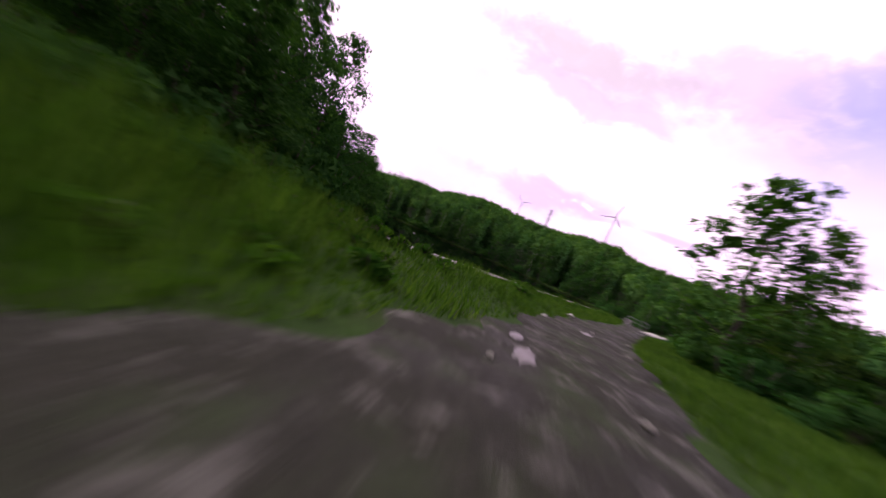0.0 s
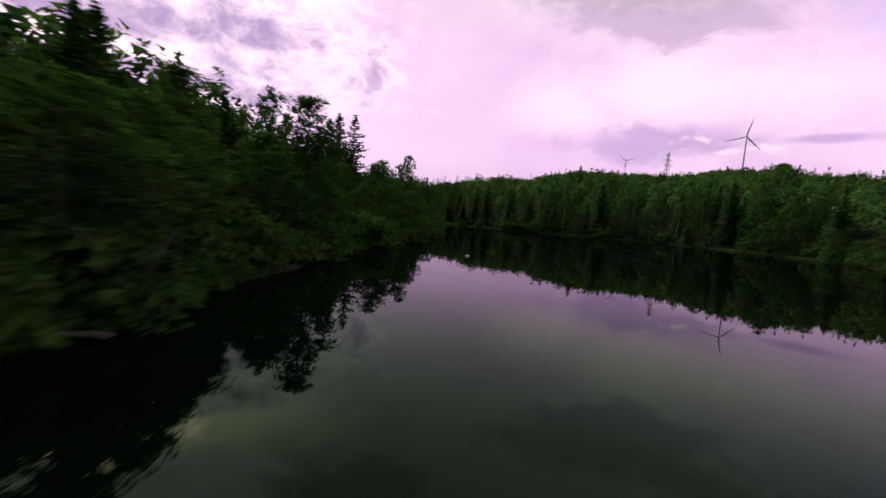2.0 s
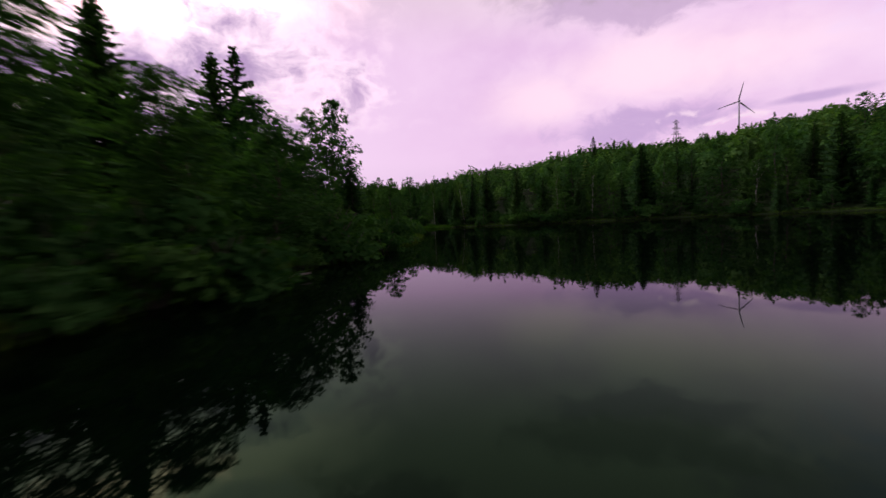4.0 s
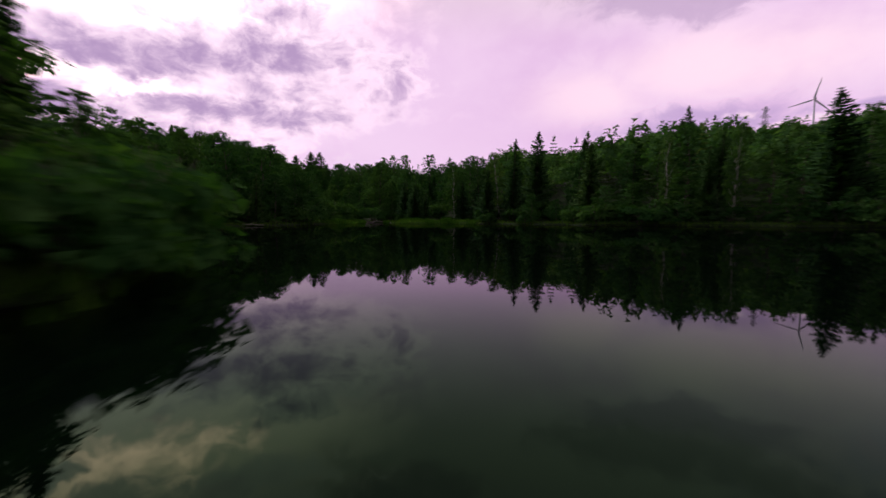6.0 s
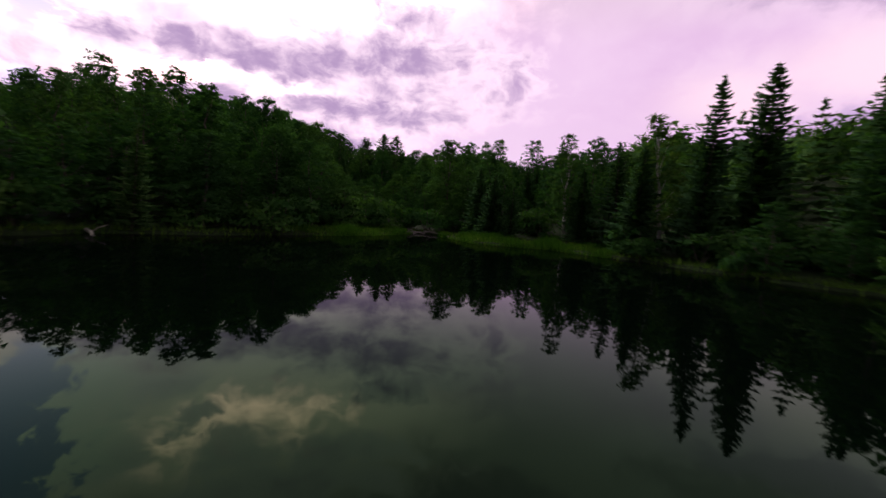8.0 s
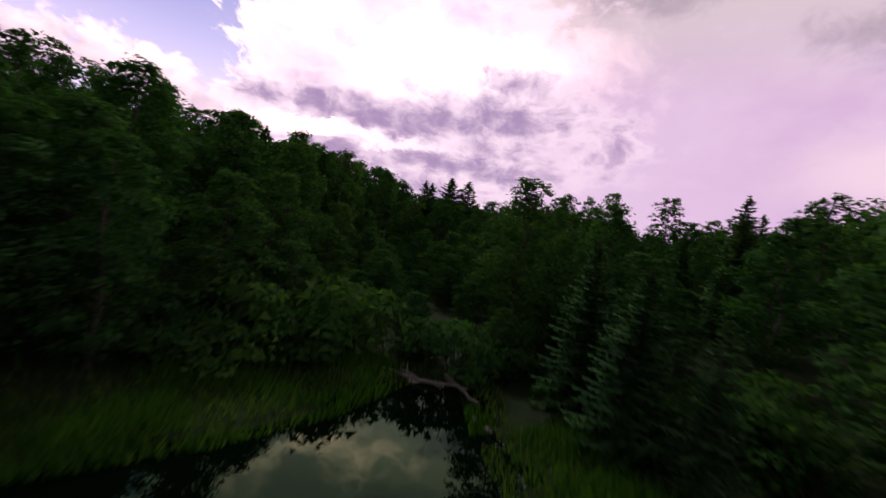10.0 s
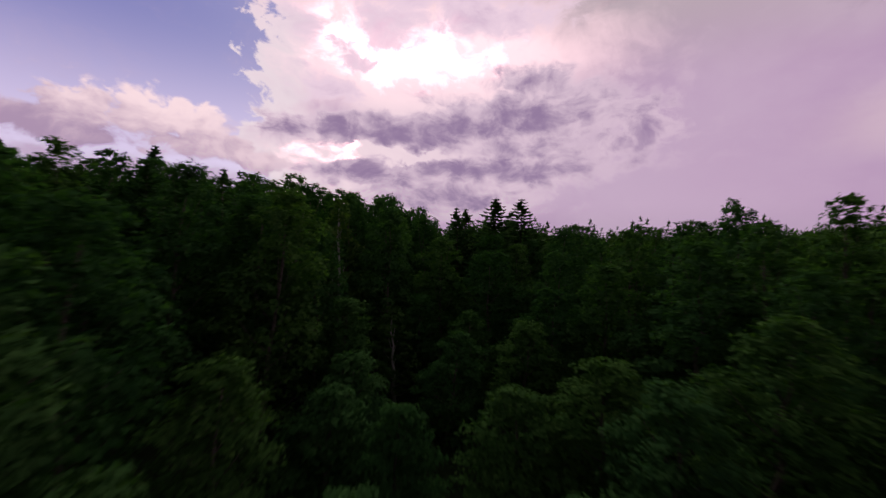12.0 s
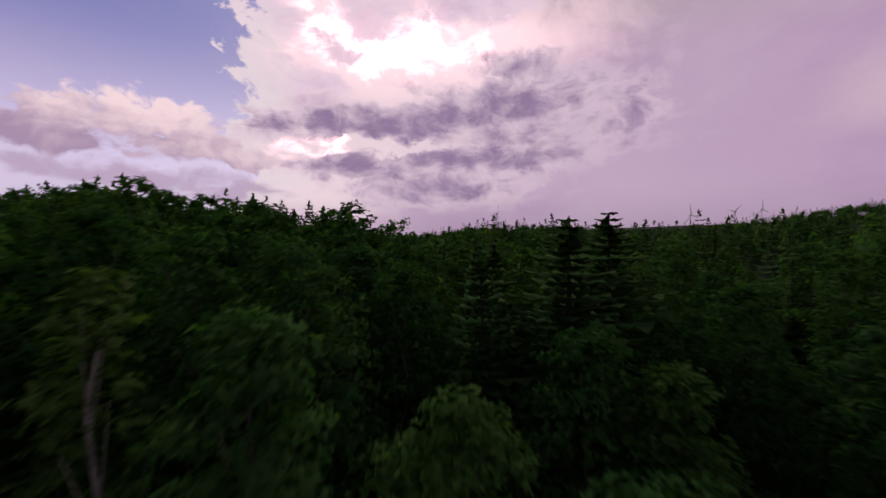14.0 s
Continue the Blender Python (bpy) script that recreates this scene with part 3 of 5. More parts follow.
# ---------------------------------------------------------------- trees
def deciduous_meshes(seed, h, r, leaves, leafsize, leafmat, barkmat, low=0.1, lean=0.0, airy=0.0):
    """Trunk and crown of a broad-leaved tree of height h and crown radius r."""
    rng = np.random.default_rng(seed)
    sway = [np.array([0.0, 0.0, -0.2])]
    for i in range(1, 7):
        sway.append(np.array([lean * i / 6 * h * 0.12 + rng.normal() * 0.012 * h, rng.normal() * 0.012 * h, h * 0.86 * i / 6]))
    R = 0.012 * h + 0.02
    runs = [(sway, [R * (1 - 0.14 * i) for i in range(7)])]
    lobes = []
    n = 56
    for i in range(n):
        f = low + (0.95 - low) * (i + rng.uniform(0, 0.8)) / n
        ang = i * 2.4 + rng.uniform(-0.5, 0.5)
        g = min(1, max(0.0, (f - low * 0.5) / (1.04 - low * 0.5)))
        env = (0.62 + 0.38 * math.sin(math.pi * min(1, g * 1.25))) * (1 - g ** 3.2) + 0.10
        out = r * env * rng.uniform(0.30, 0.80)
        base = np.array([np.interp(max(0.3, f * h * 0.82 - out * 0.45), [s[2] for s in sway], [s[j] for s in sway]) for j in range(3)])
        tip = np.array([base[0] + math.cos(ang) * out, base[1] + math.sin(ang) * out, f * h])
        mid = (base * 0.5 + tip * 0.5) + np.array([0, 0, -0.015 * h])
        if i % 4 == 0:
            runs.append(([base, mid, tip], [R * 0.40 * (1 - f * 0.6), R * 0.22 * (1 - f * 0.6), 0.012]))
        lobes.append((tip, r * rng.uniform(0.22, 0.38) * (0.60 + 0.45 * env)))
    lobes.append((sway[-1] + (0, 0, h * 0.07), r * 0.22))
    w = np.array([q[1] ** 2 for q in lobes])
    cnt = (leaves * w / w.sum()).astype(int)
    at, facing, outward = [], [], []
    for (c, q), k in zip(lobes, cnt):
        # each lobe is a bundle of leafy twigs that reach outwards
        tw = max(4, k // 10)
        td = unit(rng.normal(size=(tw, 3)))
        td[:, 2] = np.where(td[:, 2] < -0.3, -td[:, 2], td[:, 2])
        pick = rng.integers(0, tw, k)
        along = rng.uniform(0.45, 1.12 + airy, k)
        d = unit(td[pick] + rng.normal(size=(k, 3)) * 0.22)
        at.append(c + d * (q * along)[:, None] * np.array([1.0, 1.0, 0.72]))
        facing.append(d * 0.6 + rng.normal(size=(k, 3)) * 0.4 + (0, 0, 0.75))
        outward.append(d)
    at, facing = np.concatenate(at), np.concatenate(facing)
    soft = unit(np.concatenate(outward)) + 0.45 * unit(at - np.array([0, 0, 0.45 * h])) + (0, 0, 0.12)
    return tubes("trunk", runs, barkmat, 5), tris_mesh("crown", sprays(rng, at, facing, leafsize), leafmat, soft)


def spruce_tris(rng, h, r, tiers, per, segs, bare=0.06, ragged=0.25):
    """Branch by branch; each branch is a drooping row of needle sprays on both its sides."""
    out = []
    for i in range(tiers):
        f = bare + (1 - bare) * ((i + 0.3) / tiers) ** 0.95
        z = f * h
        reach = r * (1 - f) ** 0.66 * (0.90 + 0.2 * math.sin(i * 2.3)) + 0.08
        k = max(7, int(per * (0.6 + 0.4 * (1 - f))))
        for j in range(k):
            a = 2 * math.pi * (j + rng.uniform(-0.35, 0.35)) / k + i * 0.7
            ln = reach * rng.uniform(1 - ragged * 1.6, 1 + ragged * 0.5)
            d = np.array([math.cos(a), math.sin(a), 0.0])
            side = np.array([-d[1], d[0], 0.0])
            droop = rng.uniform(0.02, 0.30) * (1 - f)
            n = max(1, round(segs * ln / max(r, 0.1) + 0.6))
            for q in range(n):
                u0, u1 = q / n, min((q + 1.35) / n, 1.06)
                p0 = d * ln * u0 + np.array([0, 0, z - droop * ln * u0 + 0.16 * ln * u0 ** 2])
                p1 = d * ln * u1 + np.array([0, 0, z - droop * ln * u1 + 0.16 * ln * u1 ** 2])
                for sg in (-1, 1):
                    wid = (0.13 * ln + 0.09) * (1.15 - 0.65 * u0) * rng.uniform(0.7, 1.35) * sg
                    tip = p0 * 0.35 + p1 * 0.65 + side * wid + np.array([0, 0, -0.45 * abs(wid)])
                    out.append([p0, p1, tip])
                if u0 < 0.8:
                    hang = p0 * 0.5 + p1 * 0.5 + side * rng.normal() * 0.1 * ln - np.array([0, 0, rng.uniform(0.10, 0.22) * ln + 0.07])
                    out.append([p0, p1, hang])
    for k in range(6):
        a = k * 1.05
        s_ = np.array([math.cos(a), math.sin(a), 0]) * 0.030 * h
        zz = h * (0.89 + 0.012 * k)
        out.append([np.array([0, 0, zz + 0.05 * h]), np.array([0, 0, zz - 0.02 * h]), s_ + np.array([0, 0, zz - 0.005 * h])])
    return np.array(out)


def needle_facing(q, r):
    """Boughs face outwards from the trunk and a little up."""
    c = q.mean(1)
    return unit(c * (1, 1, 0) + (0, 0, 0.35 * r))


def spruce_meshes(seed, h, r, tiers=26, per=9, segs=3, bare=0.06, ragged=0.25):
    rng = np.random.default_rng(seed)
    q = spruce_tris(rng, h, r, tiers, per, segs, bare, ragged)
    R = 0.010 * h + 0.03
    return tubes("trunk", [([(0, 0, -0.2), (0, 0, h * 0.5), (0, 0, h * 0.98)], [R, R * 0.6, 0.015])], M_BARK), tris_mesh("crown", q, M_NEEDLE, needle_facing(q, r))


def shrub_mesh(seed, h, r, leaves, leafsize, mat):
    rng = np.random.default_rng(seed)
    at, facing = [], []
    for i in range(14):
        a, o = rng.uniform(0, 6.28), r * rng.uniform(0.1, 0.7)
        q = r * rng.uniform(0.25, 0.45)
        c = np.array([math.cos(a) * o, math.sin(a) * o, h * rng.uniform(0.15, 0.80) * (1.1 - 0.5 * o / r)])
        k = leaves // 14
        d = unit(rng.normal(size=(k, 3)))
        d[:, 2] = np.abs(d[:, 2]) * 0.9 - 0.2
        at.append(c + d * (q * rng.uniform(0.5, 1.2, k))[:, None] * np.array([1, 1, 0.8]))
        facing.append(d + rng.normal(size=(k, 3)) * 0.5 + (0, 0, 0.5))
    at = np.concatenate(at)
    at[:, 2] = np.maximum(at[:, 2], 0.03)
    stems = [([(0, 0, -0.1), (math.cos(a) * r * 0.3, math.sin(a) * r * 0.3, h * 0.5), (math.cos(a) * r * 0.5, math.sin(a) * r * 0.5, h * 0.8)], [0.03, 0.02, 0.008]) for a in (0.3, 1.7, 2.9, 4.1, 5.3)]
    return tubes("woody_base", stems, M_BARK, 4), tris_mesh("foliage", sprays(rng, at, np.concatenate(facing), leafsize), mat, unit(at * (1, 1, 0.8)) + (0, 0, 0.3))


def make_tree(name, label, category, group, meshes, names=("trunk", "crown")):
    """One tree: an Empty at its foot with a trunk and a crown under it."""
    root = new(name)
    tagged(root, label, category, group)
    for nm, me in zip(names, meshes):
        part(nm, me, None, root)
    return root


def ground_at(x, y):
    """Height of the ground sheet, from its grid."""
    i, j = min(max(int(np.searchsorted(gx, x)) - 1, 0), nx - 2), min(max(int(np.searchsorted(gy, y)) - 1, 0), ny - 2)
    u, v = (x - gx[i]) / (gx[i + 1] - gx[i]), (y - gy[j]) / (gy[j + 1] - gy[j])
    return float((GZ[i, j] * (1 - u) + GZ[i + 1, j] * u) * (1 - v) + (GZ[i, j + 1] * (1 - u) + GZ[i + 1, j + 1] * u) * v)


class Kind:
    """A tree model; the first use places it, later ones are copies that share its meshes."""

    def __init__(self, name, label, category, group, meshes, height, names=("trunk", "crown")):
        self.args, self.height, self.first = (name, label, category, group, meshes, names), height, None

    def put(self, x, y, height, turn=None, label=None, fat=1.0):
        s = height / self.height
        turn = PLACE.uniform(0, 360) if turn is None else turn
        m_ = pose(x, y, ground_at(x, y) - 0.06, PLACE.uniform(-2.5, 2.5), PLACE.uniform(-2.5, 2.5), turn)
        if self.first is None:
            ob = self.first = make_tree(*self.args)
        else:
            ob = copy_thing(self.first, m_)
        ob.matrix_basis = m_ @ Matrix.Diagonal((s * fat, s * fat, s, 1))
        if label:
            ob["label"] = label
        return ob


PLACE = random.Random(11)
DEC = [Kind("broadleaf_tree", "leafy green broad-leaved tree in the forest edge", "tree", "broad-leaved trees",
            deciduous_meshes(20 + i, 11.0, rr, 3600, 0.29, M_LEAF, M_BARK, lw, ln, ai), 11.0)
       for i, (rr, lw, ln, ai) in enumerate([(3.1, 0.08, 0.2, 0.0), (2.7, 0.06, -0.3, 0.1), (3.3, 0.10, 0.5, 0.0), (2.5, 0.07, 0.0, 0.25), (3.0, 0.09, -0.1, 0.1)])]
BIR = [Kind("birch_tree", "slender birch with white bark and light green crown", "tree", "birches",
            deciduous_meshes(40 + i, 12.0, rr, 3200, 0.26, M_BIRCH, M_WHITEBARK, 0.12, ln, 0.4), 12.0) for i, (rr, ln) in enumerate([(2.1, 0.4), (1.8, -0.3)])]
SPR = [Kind("spruce_tree", "tall dark green spruce with drooping branches", "tree", "spruces", spruce_meshes(60 + i, 12.0, rr, tiers, per, 6, bare, rag), 12.0)
       for i, (rr, tiers, per, bare, rag) in enumerate([(2.8, 42, 13, 0.03, 0.3), (2.5, 42, 12, 0.04, 0.35), (2.2, 34, 11, 0.08, 0.45)])]
FINE = [Kind("broadleaf_tree", "leafy green broad-leaved tree by the dam", "tree", "broad-leaved trees",
             deciduous_meshes(30 + i, 11.0, rr, 4400, 0.275, M_LEAF, M_BARK, lw, ln, ai), 11.0)
        for i, (rr, lw, ln, ai) in enumerate([(3.0, 0.08, 0.2, 0.1), (2.8, 0.07, -0.3, 0.3), (2.6, 0.08, 0.1, 0.2)])]
HERO = [Kind("broadleaf_tree", "dense green broad-leaved tree with small leaves", "tree", "broad-leaved trees",
             deciduous_meshes(50 + i, 11.0, rr, 10500, 0.20, M_LEAF, M_BARK, lw, ln, ai), 11.0)
        for i, (rr, lw, ln, ai) in enumerate([(3.1, 0.08, 0.2, 0.1), (2.8, 0.07, -0.3, 0.2), (2.7, 0.08, 0.1, 0.15)])]
# the long axis of the pond and the stream valley beyond it
AXIS = np.array([(0, 14), (-3, 45), (-10, 78), (-18, 100), (-28, 116), (-46, 131), (-74, 151)], float)


def axis_distance(x, y):
    p, best = np.array((x, y), float), 1e9
    for a, b in zip(AXIS[:-1], AXIS[1:]):
        t = min(1.0, max(0.0, float((p - a) @ (b - a) / ((b - a) @ (b - a)))))
        best = min(best, float(np.linalg.norm(p - a - t * (b - a))))
    return best


def leafage(kind, x, y):
    """The nearer a broad-leaved tree stands to the water and the valley, the smaller its leaves are drawn."""
    if kind in DEC or kind in FINE:
        d = axis_distance(x, y)
        return (HERO if d < 13 and (y < 66 or x < -38) else FINE if d < 27 else DEC)[(kind in DEC and DEC.index(kind) or kind in FINE and FINE.index(kind) or 0) % 3]
    return kind


SHR = [Kind("shrub", "dense green shrub on the bank", "shrub", "shrubs", shrub_mesh(80 + i, 1.6, 1.5, 1100, 0.18, M_SHRUB), 1.6, ("woody_base", "foliage")) for i in range(3)]

taken = []


def free(x, y, gap):
    return all((x - a) ** 2 + (y - b) ** 2 > (gap * 0.5 + g * 0.5) ** 2 for a, b, g in taken)


def set_tree(kind, x, y, top, gap=3.0, fat=1.0, label=None, turn=None):
    """A tree whose tip reaches the height top."""
    taken.append((x, y, gap))
    return leafage(kind, x, y).put(x, y, top - ground_at(x, y), turn, label, fat=fat)


# trees that stand out against the sky, and five added to shade the track
for k, x, y, top, fat in [(SPR[1], -28.8, 74.4, 15.2, 1.2), (SPR[2], -26.2, 73.6, 14.8, 1.2), (SPR[0], -22.5, 61.3, 11.3, 1.3), (SPR[1], -34.0, 66.6, 13.2, 0.9),
                          (SPR[0], -17.7, 130.1, 11.6, 1.05), (SPR[1], -20.2, 127.4, 10.4, 0.9), (SPR[2], -11.8, 136.6, 12.6, 0.9),
                          (SPR[0], 7.0, 173.3, 23.4, 0.8), (SPR[1], -4.7, 161.7, 17.5, 0.8), (SPR[0], -75.0, 131.9, 15.3, 1.0),
                          (SPR[0], -16.0, 35.1, 9.2, 1.0), (SPR[0], -75.0, 158.5, 16.6, 1.6), (SPR[0], -76.0, 163.7, 17.2, 1.6), (SPR[1], -79.2, 158.2, 15.9, 1.3),
                          (SPR[0], -85.4, 132.3, 18.4, 1.1), (SPR[1], -85.8, 207.3, 18.8, 0.9), (SPR[0], -76.2, 155.8, 15.5, 1.0), (SPR[0], -84.0, 128.5, 16.0, 1.1), (SPR[1], -23.4, 82.8, 6.7, 1.05), (SPR[0], -26.2, 79.8, 8.4, 1.1)]:
    set_tree(k, x, y, top, 2.6, fat)
for k, x, y, top, fat in [(FINE[1], -17.8, 71.8, 9.7, 0.9), (FINE[0], -17.5, 69.0, 8.1, 1.0), (BIR[0], -22.9, 49.7, 9.9, 1.0), (DEC[0], 55.0, 149.9, 23.0, 0.9),
                          (BIR[1], -29.0, 131.5, 8.8, 1.1), (DEC[0], -59.7, 172.3, 17.0, 0.9), (DEC[2], -66.3, 179.6, 16.3, 0.9), (FINE[0], -75.4, 115.7, 16.6, 1.15),
                          (FINE[0], -10.5, 25.5, 10.8, 0.9), (FINE[2], -13.5, 29.5, 11.2, 0.9), (FINE[0], 15.7, 21.3, 11.9, 1.35), (BIR[0], 19.5, 22.0, 10.5, 1.3),
                          # the DEC trees at x -9 to -13 are unseen shade-givers for the track's start
                          (FINE[2], -11.6, 42.4, 8.0, 1.2), (DEC[0], -10.0, 4.0, 9.0, 1.1), (DEC[2], -9.4, -0.5, 8.6, 1.1), (DEC[1], -11.0, -5.0, 9.2, 1.1), (DEC[3], -10.4, -9.5, 9.0, 1.1), (DEC[0], -13.0, 8.0, 10.0, 1.1), (FINE[1], -27.7, 58.0, 11.9, 0.9), (FINE[0], -17.8, 47.0, 10.0, 0.9),
                          (BIR[0], 2.0, 124.0, 10.0, 0.8), (BIR[1], -4.0, 123.5, 9.5, 0.8), (DEC[0], -43.6, 136.6, 9.9, 1.2), (DEC[4], -40.0, 138.0, 9.0, 1.2), (FINE[0], -21.8, 80.6, 7.4, 1.2), (FINE[2], -24.6, 84.8, 4.6, 1.5), (DEC[1], -51.1, 161.2, 15.2, 1.0), (DEC[4], -46.5, 166.0, 15.8, 1.1), (DEC[2], -56.0, 160.1, 14.6, 1.0),
                          (FINE[0], -58.2, 122.0, 11.9, 1.0), (FINE[1], -66.8, 136.4, 13.7, 1.0), (FINE[2], -69.3, 132.7, 14.6, 1.0), (FINE[0], -65.8, 127.3, 13.8, 1.0), (DEC[1], -79.8, 132.9, 16.4, 1.1),
                          (FINE[1], -76.4, 140.0, 15.0, 1.0), (FINE[2], -72.4, 146.2, 14.4, 0.9), (FINE[0], -77.9, 149.3, 15.8, 0.9), (FINE[1], -79.8, 146.0, 16.2, 1.0), (FINE[2], -86.9, 155.0, 17.6, 1.0),
                          (FINE[0], -85.0, 158.0, 16.6, 0.9), (DEC[0], -91.0, 156.0, 18.4, 1.1), (DEC[2], -95.0, 152.0, 19.0, 1.1), (DEC[3], -100.0, 161.0, 20.0, 1.1),
                          (FINE[0], -36.0, 93.5, 6.8, 1.1), (FINE[1], -38.5, 95.8, 7.5, 1.1), (FINE[2], -34.4, 91.4, 5.8, 1.2), (FINE[0], -40.8, 98.6, 7.3, 1.1), (BIR[0], -22.4, 130.0, 9.6, 1.2), (SPR[2], -25.0, 130.0, 7.6, 1.3), (SPR[0], -23.4, 127.2, 6.8, 1.2), (SPR[1], -27.6, 130.8, 6.0, 1.3), (SPR[0], -34.4, 129.6, 5.4, 1.3), (SPR[2], -32.4, 129.0, 4.4, 1.4), (SPR[0], -36.6, 131.5, 6.2, 1.2)]:
    set_tree(k, x, y, top, 3.0, fat)

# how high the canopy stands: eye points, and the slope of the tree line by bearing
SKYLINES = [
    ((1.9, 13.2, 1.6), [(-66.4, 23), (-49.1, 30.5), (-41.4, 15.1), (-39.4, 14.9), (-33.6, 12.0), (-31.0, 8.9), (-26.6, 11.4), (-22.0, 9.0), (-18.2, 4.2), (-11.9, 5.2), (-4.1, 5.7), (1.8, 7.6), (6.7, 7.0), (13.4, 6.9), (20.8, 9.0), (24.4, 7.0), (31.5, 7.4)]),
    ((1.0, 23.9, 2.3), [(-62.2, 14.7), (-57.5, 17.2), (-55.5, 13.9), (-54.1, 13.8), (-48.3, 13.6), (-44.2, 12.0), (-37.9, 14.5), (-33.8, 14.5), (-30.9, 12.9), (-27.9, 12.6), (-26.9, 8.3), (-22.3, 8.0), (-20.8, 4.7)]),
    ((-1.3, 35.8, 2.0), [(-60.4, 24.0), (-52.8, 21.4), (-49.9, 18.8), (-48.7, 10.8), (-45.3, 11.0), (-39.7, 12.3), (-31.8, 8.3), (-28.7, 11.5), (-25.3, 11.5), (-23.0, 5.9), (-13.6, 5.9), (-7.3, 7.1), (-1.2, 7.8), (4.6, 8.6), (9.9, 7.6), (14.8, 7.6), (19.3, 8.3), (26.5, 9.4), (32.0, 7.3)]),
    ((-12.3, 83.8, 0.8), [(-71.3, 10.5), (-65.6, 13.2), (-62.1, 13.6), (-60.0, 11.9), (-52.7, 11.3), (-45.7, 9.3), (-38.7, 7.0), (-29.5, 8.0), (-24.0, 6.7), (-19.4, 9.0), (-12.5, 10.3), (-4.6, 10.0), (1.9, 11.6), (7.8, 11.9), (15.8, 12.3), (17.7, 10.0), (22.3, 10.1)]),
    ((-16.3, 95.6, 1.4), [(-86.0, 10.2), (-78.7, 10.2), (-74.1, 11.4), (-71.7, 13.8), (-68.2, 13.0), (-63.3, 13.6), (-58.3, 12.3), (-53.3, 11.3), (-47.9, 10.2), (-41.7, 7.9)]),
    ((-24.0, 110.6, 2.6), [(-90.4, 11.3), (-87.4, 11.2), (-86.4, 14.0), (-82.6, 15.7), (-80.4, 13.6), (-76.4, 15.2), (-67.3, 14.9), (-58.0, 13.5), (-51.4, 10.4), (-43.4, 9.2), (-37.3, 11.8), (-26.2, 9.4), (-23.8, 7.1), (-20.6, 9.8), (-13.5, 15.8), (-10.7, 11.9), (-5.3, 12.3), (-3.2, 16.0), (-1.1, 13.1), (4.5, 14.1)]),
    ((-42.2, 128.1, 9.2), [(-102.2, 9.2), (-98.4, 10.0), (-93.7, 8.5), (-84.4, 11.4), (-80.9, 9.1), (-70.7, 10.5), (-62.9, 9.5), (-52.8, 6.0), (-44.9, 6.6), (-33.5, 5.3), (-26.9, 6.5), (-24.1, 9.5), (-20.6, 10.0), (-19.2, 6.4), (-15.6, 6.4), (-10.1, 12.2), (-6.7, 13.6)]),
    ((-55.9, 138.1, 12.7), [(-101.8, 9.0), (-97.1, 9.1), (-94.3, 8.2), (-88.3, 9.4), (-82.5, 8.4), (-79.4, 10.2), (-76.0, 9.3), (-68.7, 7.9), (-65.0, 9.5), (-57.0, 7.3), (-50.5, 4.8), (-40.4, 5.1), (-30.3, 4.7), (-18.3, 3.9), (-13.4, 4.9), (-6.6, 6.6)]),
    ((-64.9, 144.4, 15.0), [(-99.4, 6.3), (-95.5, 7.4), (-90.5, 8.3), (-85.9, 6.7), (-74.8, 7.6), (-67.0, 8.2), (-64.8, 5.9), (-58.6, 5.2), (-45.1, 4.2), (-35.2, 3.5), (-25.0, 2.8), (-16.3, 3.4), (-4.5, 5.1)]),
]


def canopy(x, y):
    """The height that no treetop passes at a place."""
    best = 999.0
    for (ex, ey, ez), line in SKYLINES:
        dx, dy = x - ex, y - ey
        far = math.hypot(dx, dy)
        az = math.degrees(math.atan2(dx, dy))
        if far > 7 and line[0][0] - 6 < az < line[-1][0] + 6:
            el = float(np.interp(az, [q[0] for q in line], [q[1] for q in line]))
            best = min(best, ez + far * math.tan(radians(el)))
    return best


def valley_limit(x, y):
    """Young low growth along the stream valley that leads west out of the pond."""
    ax, ay, bx, by = -36.0, 122.5, -82.0, 157.0
    t = ((x - ax) * (bx - ax) + (y - ay) * (by - ay)) / ((bx - ax) ** 2 + (by - ay) ** 2)
    tt = max(0.0, t)
    off = math.hypot(x - ax - tt * (bx - ax), y - ay - tt * (by - ay))
    south = (x - ax) * (by - ay) - (y - ay) * (bx - ax) < 0
    reach, free_, rise = (10, 3.0, 1.2) if south else (16, 4.5, 0.7)
    return 2.0 + 10.0 * tt + max(0, off - free_) * rise if off < reach and -0.05 < t < 0.74 else 99.0


def shaken(x0, x1, y0, y1, cell):
    """A shaken grid of places, with each one's distance from the pond."""
    pts = [(x0 + (i + PLACE.uniform(0.1, 0.9)) * cell, y0 + (j + PLACE.uniform(0.1, 0.9)) * cell)
           for i in range(int((x1 - x0) / cell)) for j in range(int((y1 - y0) / cell))]
    P_ = np.array(pts)
    return list(zip(P_[:, 0].tolist(), P_[:, 1].tolist(), pond_distance(P_[:, 0], P_[:, 1]).tolist()))


def clearing(x, y):
    return dam_side(x, y) > -1 and y < 62 and -12 < x < 60


def near_forest(x, y, d):
    shore = 1.6 < d < 15 and -48 < x < 45 and 12 < y < 142
    west = math.hypot((x + 66) / 42, (y - 146) / 40) < 1 and d > 1.6
    return (shore or west) and not clearing(x, y)


